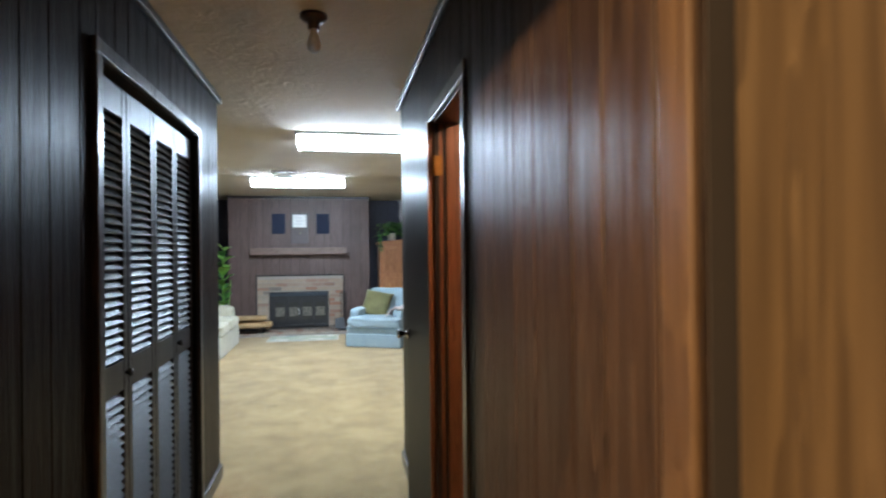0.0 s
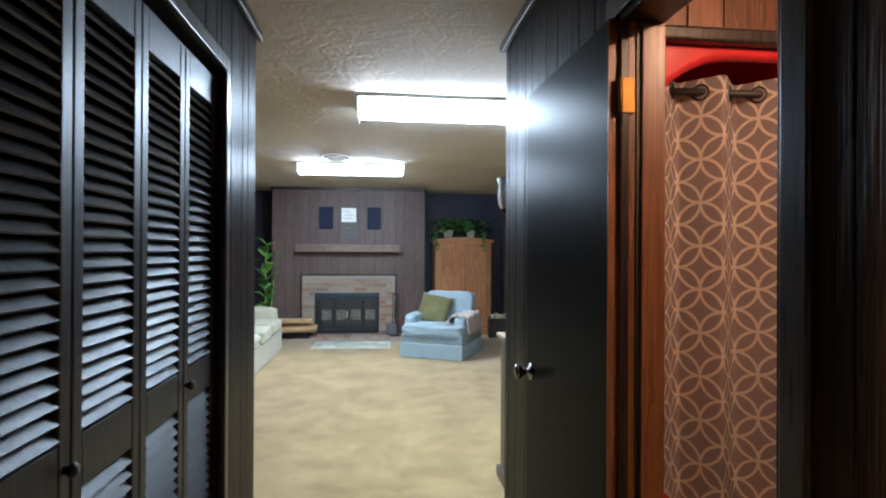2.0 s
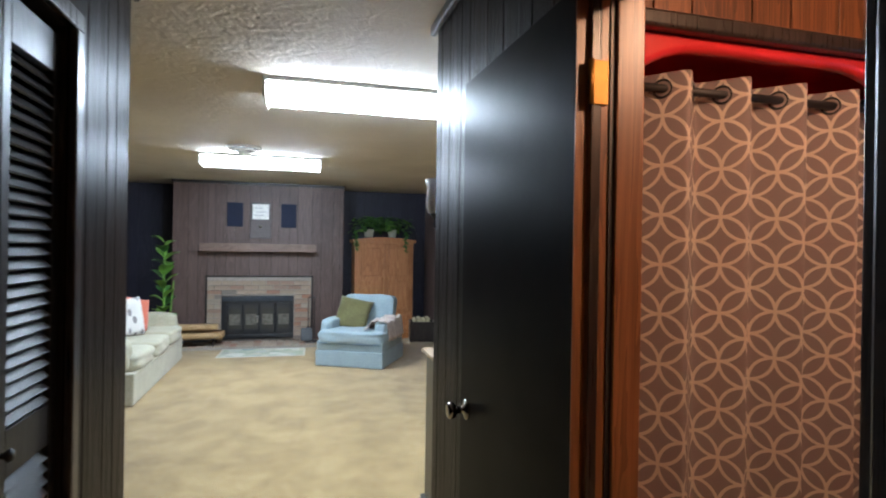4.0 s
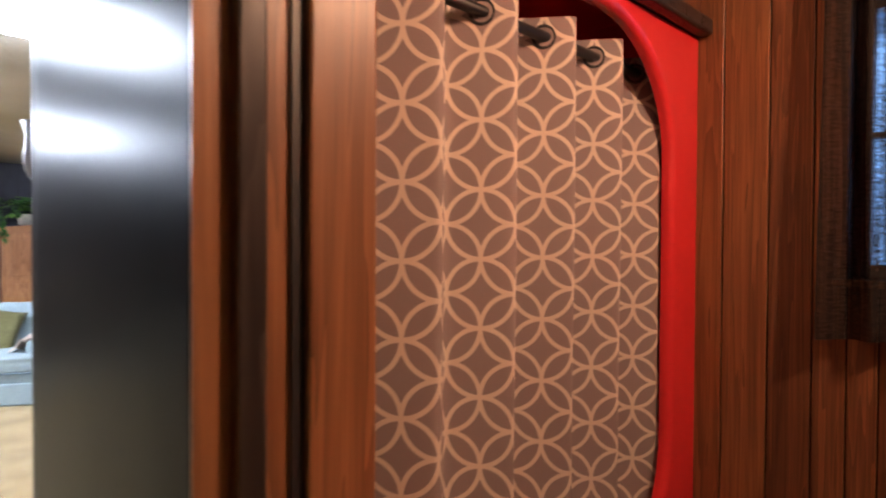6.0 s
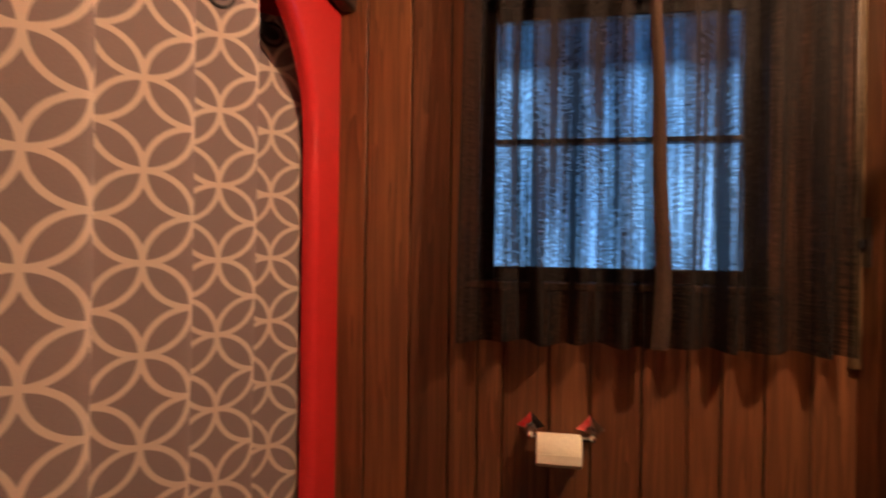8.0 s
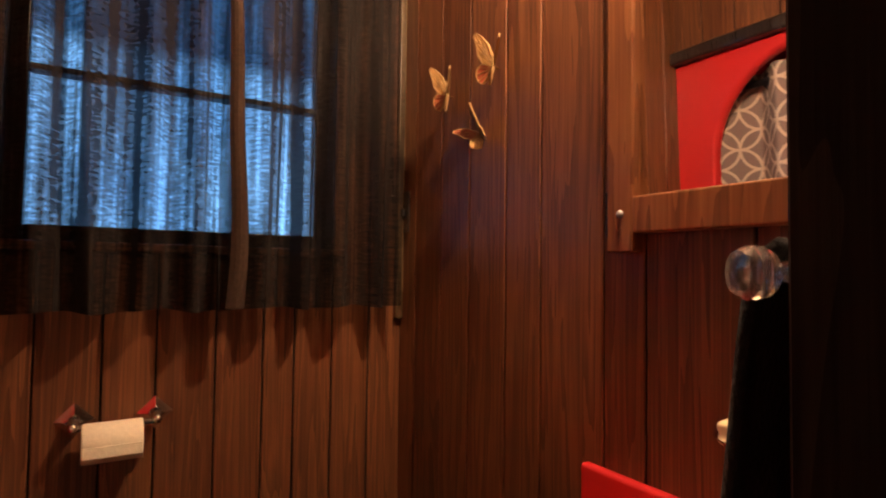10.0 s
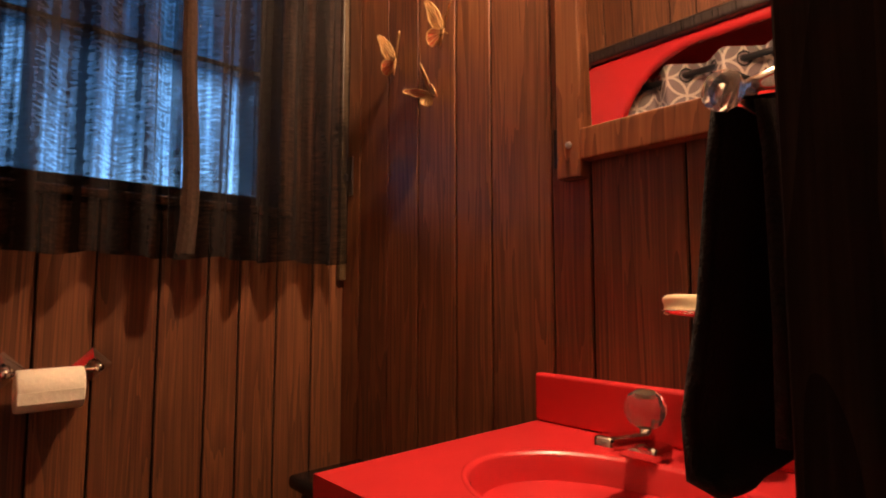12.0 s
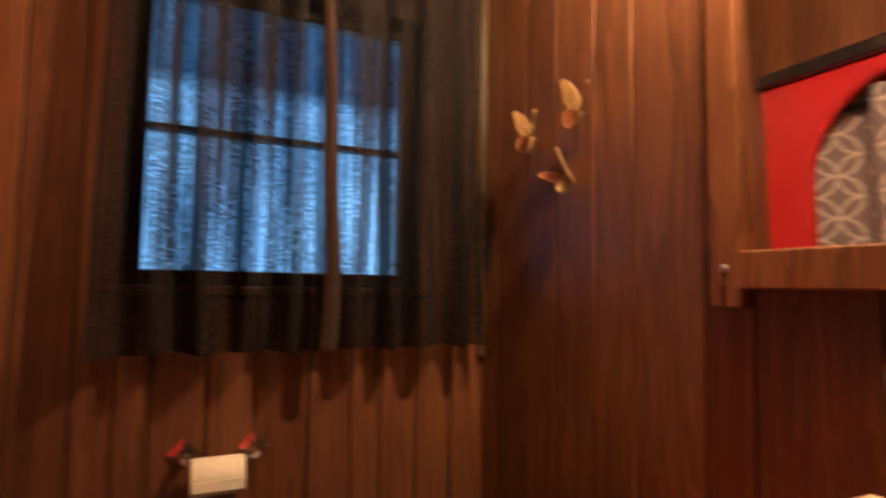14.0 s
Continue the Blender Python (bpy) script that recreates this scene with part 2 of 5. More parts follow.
def emitter(name, c, strength):
    m, nt, b = material(name, 0.4)
    b.inputs["Base Color"].default_value = (0.9, 0.9, 0.9, 1)
    b.inputs["Emission Color"].default_value = (*c, 1)
    b.inputs["Emission Strength"].default_value = strength
    return m


CEILING = ceiling_material()
CARPET = carpet_material()
CIRCLES = circles_material("circle_print_cloth", (0.33, 0.265, 0.262), (0.74, 0.64, 0.55), half=0.047)
SHEER = sheer_material()
TUBE = emitter("fluorescent_diffuser", (0.76, 0.91, 1.08), 76.0)


# ---- building helpers ----
def part(name, bm, mat, parent=None, label="", smooth=False):
    me = bpy.data.meshes.new(name)
    if smooth:
        for f in bm.faces:
            f.smooth = True
    bm.to_mesh(me)
    bm.free()
    me.materials.append(mat)
    ob = new(name, me)
    if parent is not None:
        ob.parent = parent
    if label:
        ob["label"] = label
    return ob


def thing(name, at=(0, 0, 0), rz=0.0, label="", category="", group="", kind=""):
    ob = new(name)
    ob.empty_display_size = 0.1
    ob.matrix_basis = pose(*at, 0, 0, rz)
    return tagged(ob, label, category, group, kind)


def add_box(bm, x0, x1, y0, y1, z0, z1, m=None):
    vs = [bm.verts.new((x, y, z)) for x in (x0, x1) for y in (y0, y1) for z in (z0, z1)]
    for a in ((0, 1, 3, 2), (4, 6, 7, 5), (0, 4, 5, 1), (2, 3, 7, 6), (0, 2, 6, 4), (1, 5, 7, 3)):
        bm.faces.new([vs[i] for i in a])
    if m is not None:
        bmesh.ops.transform(bm, matrix=m, verts=vs)
    return vs


def box(x0, x1, y0, y1, z0, z1, bevel=0.0, seg=2, m=None):
    bm = bmesh.new()
    add_box(bm, min(x0, x1), max(x0, x1), min(y0, y1), max(y0, y1), min(z0, z1), max(z0, z1))
    if bevel:
        bmesh.ops.bevel(bm, geom=list(bm.edges), offset=bevel, segments=seg, profile=0.5, affect="EDGES")
    if m is not None:
        bm.transform(m)
    return bm


def cyl(r0, r1, h, seg=24, m=None, cap=True):
    """A cone or cylinder standing on z = 0."""
    bm = bmesh.new()
    bmesh.ops.create_cone(bm, cap_ends=cap, segments=seg, radius1=r0, radius2=r1, depth=h, matrix=Matrix.Translation((0, 0, h / 2)))
    if m is not None:
        bm.transform(m)
    return bm


def lathe(profile, seg=28, m=None):
    """Turns (radius, z) pairs about the z axis."""
    bm = bmesh.new()
    rings = []
    for r, z in profile:
        rings.append([bm.verts.new((r * math.cos(2 * math.pi * i / seg), r * math.sin(2 * math.pi * i / seg), z)) for i in range(seg)])
    for a, c in zip(rings, rings[1:]):
        for i in range(seg):
            bm.faces.new((a[i], a[(i + 1) % seg], c[(i + 1) % seg], c[i]))
    if m is not None:
        bm.transform(m)
    return bm


def cushion(sx, sy, sz, puff=0.35, seed=0, n=12):
    """A soft block: a rounded, slightly lumpy superellipsoid centred on the origin."""
    bm = bmesh.new()
    bmesh.ops.create_cube(bm, size=2.0)
    bmesh.ops.subdivide_edges(bm, edges=list(bm.edges), cuts=n, use_grid_fill=True)
    for v in bm.verts:
        c = v.co
        p = 2 + 6 * (1 - puff)
        k = (abs(c.x) ** p + abs(c.y) ** p + abs(c.z) ** p) ** (1 / p)
        q = c / k
        w = noise.noise(Vector((q.x * 1.7 + seed, q.y * 1.7, q.z * 1.7))) * 0.05
        v.co = Vector((q.x * sx / 2, q.y * sy / 2, q.z * sz / 2)) * (1 + w)
    return bm


def pillow(s, t, seed=0, n=14):
    """A square throw pillow in the xz plane, thin at its seams."""
    bm = bmesh.new()
    grid = {}
    for side in (-1, 1):
        for i in range(n + 1):
            for j in range(n + 1):
                u, v = 2 * i / n - 1, 2 * j / n - 1
                edge = i in (0, n) or j in (0, n)
                if edge and side == 1:
                    grid[side, i, j] = grid[-1, i, j]
                    continue
                pinch = 1 - 0.10 * (1 - u * u) * (abs(v) > 0.98) - 0.10 * (1 - v * v) * (abs(u) > 0.98)
                h = 0 if edge else t / 2 * ((1 - u ** 4) * (1 - v ** 4)) ** 0.5
                h += 0 if edge else 0.008 * noise.noise(Vector((u * 2 + seed, v * 2, side)))
                grid[side, i, j] = bm.verts.new((u * s / 2 * pinch, side * h, v * s / 2 * pinch))
        for i in range(n):
            for j in range(n):
                f = [grid[side, i, j], grid[side, i + 1, j], grid[side, i + 1, j + 1], grid[side, i, j + 1]]
                bm.faces.new(f if side < 0 else f[::-1])
    return bm


def pieces_1d(lo, hi, cuts):
    spans = [(lo, hi)]
    for c0, c1 in cuts:
        nxt = []
        for s0, s1 in spans:
            if c1 <= s0 or c0 >= s1:
                nxt.append((s0, s1))
                continue
            if c0 > s0:
                nxt.append((s0, c0))
            if c1 < s1:
                nxt.append((c1, s1))
        spans = nxt
    return spans


def wall(name, axis, c0, c1, a, b, z0, z1, openings=(), mat=SEAM, label=""):
    """A solid wall between c0 and c1 across, a to b along, with openings (a0, a1, z0, z1) through it."""
    bm = bmesh.new()
    edges = sorted({a, b, *[e for o in openings for e in o[:2]]})
    for e0, e1 in zip(edges, edges[1:]):
        cuts = [o[2:] for o in openings if o[0] < (e0 + e1) / 2 < o[1]]
        for s0, s1 in pieces_1d(z0, z1, cuts):
            if axis == "x":
                add_box(bm, c0, c1, e0, e1, s0, s1)
            else:
                add_box(bm, e0, e1, c0, c1, s0, s1)
    return tagged(part(name, bm, mat), label, "wall", kind="structure")


def panels(owner, axis, c, out, a, b, z0, z1, mat, openings=(), widths=(0.10, 0.155, 0.125, 0.205, 0.14, 0.18), start=0):
    """Grooved boards on a wall face at c that faces out (+1 or -1), each a part of the wall."""
    edges = [a]
    i = start
    stops = sorted({b, *[e for o in openings for e in o[:2] if a < e < b]})
    while edges[-1] < b - 1e-6:
        nxt = edges[-1] + widths[i % len(widths)]
        i += 1
        stop = next(s for s in stops if s > edges[-1] + 1e-6)
        if nxt > stop - 0.04:
            nxt = stop
        edges.append(nxt)
    g = 0.0021
    for e0, e1 in zip(edges, edges[1:]):
        cuts = [o[2:] for o in openings if o[0] < (e0 + e1) / 2 < o[1]]
        for s0, s1 in pieces_1d(z0, z1, cuts):
            t = 0.007
            if axis == "x":
                bm = box(0, out * t, e0 + g - e0, e1 - g - e0, 0, s1 - s0, 0.0018, 1)
                ob = part("panel", bm, mat, owner)
                ob.location = (c, e0, s0)
            else:
                bm = box(e0 + g - e0, e1 - g - e0, 0, out * t, 0, s1 - s0, 0.0018, 1)
                ob = part("panel", bm, mat, owner)
                ob.location = (e0, c, s0)


def strip(name, bm, mat, label, cat="trim"):
    return tagged(part(name, bm, mat), label, cat, kind="structure")


H = 2.44
HR, HL, YE = 0.585, -0.61, 3.80        # hall faces and where the hall opens into the den
BX0, BX1, BY0, TUBY = 0.69, 2.10, 1.59, 2.84   # bathroom faces
RX0, RX1, RY1 = -2.75, 2.20, 11.03   # den faces
DOOR = (1.94, 2.535, 0.0, 2.03)
CLOSET = (2.00, 3.24, 0.0, 2.07)
SIDE = (-0.25, 0.80, 0.0, 2.03)
ROOM_DOOR = (-0.16, 0.655, 0.0, 2.03)

# floors and ceilings
bm = box(-4.6, HR, -2.6, YE, -0.1, 0)
add_box(bm, -4.6, 2.6, YE, 11.3, -0.1, 0)
add_box(bm, HR, 2.6, -2.6, 1.45, -0.1, 0)
tagged(part("floor", bm, CARPET), "worn tan cut-pile carpet with trodden blotches", "carpet", kind="structure")
BATH_FLOOR = plain("bath_floor", (0.09, 0.03, 0.02), 0.5)
tagged(part("floor_bathroom", box(HR, 2.25, 1.45, YE, -0.1, 0.0), BATH_FLOOR), "dark red-brown sheet bathroom floor", "floor", kind="structure")
tagged(part("ceiling", box(-4.6, 2.6, -2.6, 11.3, H, H + 0.1), CEILING), "off-white ceiling with swirled plaster texture", "ceiling", kind="structure")

# hall walls
w = wall("wall_hall_east", "x", HR, BX0, -1.6, YE, 0, H, [DOOR, ROOM_DOOR], label="hall wall with dark grooved wood panelling")
panels(w, "x", HR, -1, -1.6, YE, 0.09, H - 0.02, DARK_PANEL, [DOOR, ROOM_DOOR], start=2)
panels(w, "x", BX0, 1, BY0, TUBY, 0, H, BATH_PANEL, [DOOR], start=1)
w = wall("wall_hall_west", "x", HL - 0.12, HL, -1.6, YE, 0, H, [CLOSET, SIDE], label="hall wall with dark grooved wood panelling")
panels(w, "x", HL, 1, -1.6, YE, 0.09, H - 0.02, DARK_PANEL, [CLOSET, SIDE])
w = wall("wall_hall_south", "y", -1.72, -1.6, HL - 0.12, BX0, 0, H, label="dark panelled wall at the end of the hall")
panels(w, "y", -1.6, 1, HL, HR, 0.09, H, DARK_PANEL)
# room across the hall, where a warm lamp burns
PAINT = plain("brown_paint", (0.022, 0.015, 0.011), 0.8)
bm = box(-3.6, -3.5, -0.6, 1.9, 0, H)
add_box(bm, -3.5, HL - 0.12, -0.6, -0.5, 0, H)
add_box(bm, -3.5, HL - 0.12, 1.80, 1.9, 0, H)
tagged(part("wall_side_room", bm, PAINT), "plain dark brown walls of a side room", "wall", kind="structure")
# closet shell
bm = box(-1.45, -1.40, 1.9, 3.5, 0, H)
add_box(bm, -1.40, HL - 0.12, 1.90, 1.94, 0, H)
add_box(bm, -1.40, HL - 0.12, 3.46, 3.5, 0, H)
tagged(part("wall_closet", bm, SEAM), "dark closet interior behind louvred doors", "wall", kind="structure")

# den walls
w = wall("wall_den_south_west", "y", YE - 0.12, YE, RX0, HL - 0.12, 0, H, label="panelled den wall beside the hall, darkened by shade in its colour")
panels(w, "y", YE, 1, RX0, HL - 0.12, 0.09, H, SHADED_PANEL)
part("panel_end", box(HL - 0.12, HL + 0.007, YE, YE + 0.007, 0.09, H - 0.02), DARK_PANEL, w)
w = wall("wall_den_south_east", "y", YE - 0.12, YE, BX0, RX1 + 0.1, 0, H, label="panelled den wall beside the hall, darkened by shade in its colour")
panels(w, "y", YE, 1, HR - 0.007, RX1, 0.09, H, SHADED_PANEL)
w = wall("wall_den_east", "x", RX1, RX1 + 0.12, YE, RY1, 0, H, label="brown panelled den wall")
panels(w, "x", RX1, -1, YE, RY1, 0.09, H, ROOM_PANEL)
w = wall("wall_den_west", "x", RX0 - 0.12, RX0, YE - 0.12, RY1, 0, H, label="brown panelled den wall")
panels(w, "x", RX0, 1, YE, RY1, 0.09, H, ROOM_PANEL)
w = wall("wall_den_north", "y", RY1, RY1 + 0.12, RX0 - 0.12, RX1 + 0.12, 0, H, label="panelled wall behind the fireplace, darkened by shade in its colour")
panels(w, "y", RY1, -1, RX0, RX1, 0.09, H, SHADED_PANEL)

# chimney breast
CX0, CX1, CY = -1.735, 0.715, 10.305
FB = (-1.054, -0.021, 0.0, 0.73)
w = wall("chimney_breast", "y", CY, RY1, CX0, CX1, 0, H, [], label="brown panelled chimney breast round a brick fireplace")
panels(w, "y", CY, -1, CX0, CX1, 0.0, H, ROOM_PANEL, [(-1.26, 0.24, 0, 1.01)], start=3)
panels(w, "x", CX0, -1, CY, RY1, 0.0, H, ROOM_PANEL)
panels(w, "x", CX1, 1, CY, RY1, 0.0, H, ROOM_PANEL)
strip("trim_chimney", box(CX0 - 0.02, CX1 + 0.02, CY - 0.03, CY - 0.007, H - 0.045, H - 0.002, 0.006), TRIM_DARK, "dark moulding along the top of the chimney breast")
bm = box(-1.285, -1.26, CY - 0.024, CY, 0.0, 1.035, 0.004)
add_box(bm, 0.24, 0.265, CY - 0.024, CY, 0.0, 1.035)
add_box(bm, -1.26, 0.24, CY - 0.024, CY, 1.01, 1.035)
strip("trim_fireplace", bm, TRIM_DARK, "dark wood edging round the fireplace bricks")

# crown moulding and skirting of the hall
for side, x0, x1 in (("east", HR - 0.035, HR - 0.007), ("west", HL + 0.007, HL + 0.035)):
    strip("trim_crown_" + side, box(x0, x1, -1.6, YE + 0.03, H - 0.05, H - 0.002, 0.010, 3), TRIM_DARK, "dark glossy crown moulding along the hall ceiling")
for x0, x1, spans in ((HR - 0.022, HR - 0.0005, [(-1.6, -0.24), (0.74, 1.87), (2.74, YE + 0.02)]), (HL + 0.0005, HL + 0.022, [(-1.6, -0.32), (0.87, 1.93), (3.31, YE + 0.02)])):
    for y0, y1 in spans:
        strip("baseboard", box(x0, x1, y0, y1, 0, 0.088, 0.006), TRIM_DARK, "dark wood skirting board in the hall", "baseboard")
for x0, x1 in ((RX0, HL - 0.12), (HR, RX1)):
    strip("baseboard", box(x0, x1, YE + 0.001, YE + 0.022, 0, 0.088, 0.006), TRIM_DARK, "dark wood skirting board in the den", "baseboard")
strip("baseboard", box(CX1 + 0.01, RX1, RY1 - 0.022, RY1 - 0.001, 0, 0.088, 0.006), TRIM_DARK, "dark wood skirting board in the den", "baseboard")
strip("baseboard", box(RX1 - 0.022, RX1 - 0.001, YE + 0.03, RY1 - 0.03, 0, 0.088, 0.006), TRIM_DARK, "dark wood skirting board in the den", "baseboard")
strip("baseboard", box(RX0 + 0.001, RX0 + 0.022, YE + 0.03, RY1 - 0.03, 0, 0.088, 0.006), TRIM_DARK, "dark wood skirting board in the den", "baseboard")


def casing(name, x, out, y0, y1, z1, mat, w=0.058, t=0.010, label="dark glossy door casing"):
    """Three mitred boards round an opening on a wall face at x."""
    owner = thing(name, label=label, category="door casing", kind="structure")
    xa, xb = x + out * 0.0072, x + out * (0.0072 + t)
    part("side_casing", box(xa, xb, y0 - w, y0, 0, z1, 0.005), mat, owner)
    part("side_casing", box(xa, xb, y1, y1 + w, 0, z1, 0.005), mat, owner)
    part("head_casing", box(xa, xb, y0 - w, y1 + w, z1, z1 + w, 0.005), mat, owner)
    return owner


casing("trim_bathroom_door", HR, -1, DOOR[0], DOOR[1], DOOR[3], TRIM_DARK)
casing("trim_bathroom_inner", BX0, 1, DOOR[0], DOOR[1], DOOR[3], JAMB_WOOD, 0.05, 0.014, "stained wood casing inside the bathroom")
casing("trim_closet", HL, 1, CLOSET[0], CLOSET[1], CLOSET[3], TRIM_DARK, 0.05, 0.022, "dark glossy closet casing")
casing("trim_room_door", HR, -1, ROOM_DOOR[0], ROOM_DOOR[1], ROOM_DOOR[3], TRIM_BROWN, 0.07, 0.016, "casing of a closed hall door, lamplight put into its brown")
casing("trim_side_door", HL, 1, SIDE[0], SIDE[1], SIDE[3], TRIM_DARK)
# jambs
jam = thing("door_frame", label="stained wood jamb of the bathroom doorway with a door stop", category="door frame", kind="structure")
part("jamb", box(HR - 0.006, BX0 + 0.006, DOOR[1] - 0.018, DOOR[1] + 0.001, 0, DOOR[3] - 0.018, 0.002), JAMB_WOOD, jam)
part("jamb", box(HR - 0.006, BX0 + 0.006, DOOR[0] - 0.001, DOOR[0] + 0.018, 0, DOOR[3] - 0.018, 0.002), TRIM_DARK, jam)
part("head_jamb", box(HR - 0.006, BX0 + 0.006, DOOR[0], DOOR[1], DOOR[3] - 0.018, DOOR[3] + 0.001, 0.002), TRIM_DARK, jam)
part("door_stop", box(HR + 0.046, BX0 + 0.005, DOOR[1] - 0.030, DOOR[1] - 0.018, 0, DOOR[3] - 0.03, 0.003), JAMB_WOOD, jam)
part("seam", box(HR + 0.035, HR + 0.0455, DOOR[1] - 0.022, DOOR[1] - 0.0175, 0, DOOR[3] - 0.02), BLACK, jam)
part("rabbet", box(HR - 0.0065, HR + 0.016, DOOR[1] - 0.021, DOOR[1] - 0.0175, 0, DOOR[3] - 0.02, 0.002), TRIM_DARK, jam, "dark glossy strip in the hinge gap")

# bathroom walls
WIN = (1.79, 2.465, 1.39, 2.10)
w = wall("wall_bath_east", "x", BX1, BX1 + 0.14, BY0 - 0.14, 3.68, 0, H, [WIN], label="bathroom wall with red-brown wood panelling and a window")
panels(w, "x", BX1, -1, BY0, TUBY + 0.05, 0, H, BATH_PANEL, [WIN], widths=(0.10, 0.115, 0.095, 0.075, 0.105, 0.12), start=0)
w = wall("wall_bath_south", "y", BY0 - 0.14, BY0, BX0, BX1, 0, H, label="bathroom wall with red-brown wood panelling")
panels(w, "y", BY0, 1, BX0, BX1, 0, H, BATH_PANEL, widths=(0.12, 0.125, 0.10, 0.098, 0.165, 0.082, 0.152, 0.105, 0.13), start=0)
w = wall("wall_above_tub", "y", TUBY, TUBY + 0.06, BX0, BX1, 2.10, H, label="panelled strip of wall above the tub surround")
panels(w, "y", TUBY, -1, BX0, BX1, 2.135, H, BATH_PANEL)
strip("trim_tub", box(BX0 + 0.006, BX1 - 0.009, TUBY - 0.045, TUBY - 0.0005, 2.085, 2.133, 0.010, 3), TRIM_DARK, "dark moulding across the top of the tub surround")
strip("trim_corner", box(BX1 - 0.026, BX1 - 0.008, BY0 + 0.0075, BY0 + 0.028, 1.21, H, 0.004), wood("pale_corner_strip", (0.05, 0.03, 0.014), (0.11, 0.07, 0.03), (0.18, 0.12, 0.06)), "thin brown wooden corner strip beside the window")

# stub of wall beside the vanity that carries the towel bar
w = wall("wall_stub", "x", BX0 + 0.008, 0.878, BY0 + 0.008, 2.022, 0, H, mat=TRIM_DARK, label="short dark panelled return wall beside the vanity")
panels(w, "x", 0.878, 1, BY0 + 0.008, 2.022, 0, H, BATH_PANEL)
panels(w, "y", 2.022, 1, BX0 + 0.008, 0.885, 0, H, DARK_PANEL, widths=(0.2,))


# ---- tub surround with an arched opening ----
def rounded_loop(cx, cz, hw, hh, r_top, r_bot, n=10):
    """Corner points of a rounded rectangle, anticlockwise from the lower right."""
    pts = []
    for sx, sz, a0, r in ((1, -1, -90, r_bot), (1, 1, 0, r_top), (-1, 1, 90, r_top), (-1, -1, 180, r_bot)):
        for i in range(n + 1):
            a = radians(a0 + 90 * i / n)
            pts.append((cx + sx * (hw - r) + r * math.cos(a), cz + sz * (hh - r) + r * math.sin(a)))
    return pts


def tub_surround():
    t = thing("tub_surround", label="glossy red moulded tub surround with an arched opening", category="tub")
    x0, x1, z1, y = BX0 + 0.008, BX1 - 0.008, 2.085, TUBY
    cx, hw, cz = 1.362, 0.580, 1.235
    loop = rounded_loop(cx, cz, hw, 0.815, 0.34, 0.54, 16)
    bm = bmesh.new()

    def outer(px, pz):
        dx, dz = px - cx, pz - 1.05
        k = min([abs((x1 - cx) / dx) if dx > 0 else abs((x0 - cx) / dx) if dx else 9e9, abs((z1 - 1.05) / dz) if dz > 0 else abs(1.05 / dz) if dz else 9e9])
        return cx + dx * k, 1.05 + dz * k

    n = len(loop)
    rings = []
    for k in range(7):
        a = radians(90 * k / 6)
        rr = 0.022
        grow = rr * (1 - math.sin(a))
        ring = []
        for px, pz in loop:
            d = Vector((px - cx, pz - cz))
            d.normalize()
            ring.append(bm.verts.new((px + d.x * grow, y + rr * (1 - math.cos(a)), pz + d.y * grow)))
        rings.append(ring)
    deep = [bm.verts.new((px, y + 0.034, pz)) for px, pz in loop]
    rings.append(deep)
    out = [bm.verts.new((ox, y, oz)) for ox, oz in (outer(px, pz) for px, pz in loop)]
    rings.insert(0, out)
    for r0, r1 in zip(rings, rings[1:]):
        for i in range(n):
            bm.faces.new((r0[i], r0[(i + 1) % n], r1[(i + 1) % n], r1[i]))
    # square off the outer corners
    for ccx, ccz in ((x0, z1), (x1, z1), (x0, 0), (x1, 0)):
        best = sorted(range(n), key=lambda i: (out[i].co.x - ccx) ** 2 + (out[i].co.z - ccz) ** 2)[:1]
        out[best[0]].co.x, out[best[0]].co.z = ccx, ccz
    bmesh.ops.recalc_face_normals(bm, faces=list(bm.faces))
    part("front", bm, RED, t, smooth=True)
    part("shower_wall", box(x0, x0 + 0.02, y + 0.036, 3.66, 0.0, 2.2), RED, t)
    part("shower_wall", box(x1 - 0.02, x1, y + 0.036, 3.66, 0.0, 2.2), RED, t)
    part("shower_wall", box(x0 + 0.02, x1 - 0.02, 3.64, 3.66, 0.0, 2.2), RED, t)
    part("shower_roof", box(x0, x1, y + 0.065, 3.66, 2.2, 2.23), RED, t)
    bm = box(x0 + 0.02, x1 - 0.02, y + 0.036, 3.64, 0.30, 0.34)
    part("tub_floor", bm, RED, t)
    return t


tub_surround()


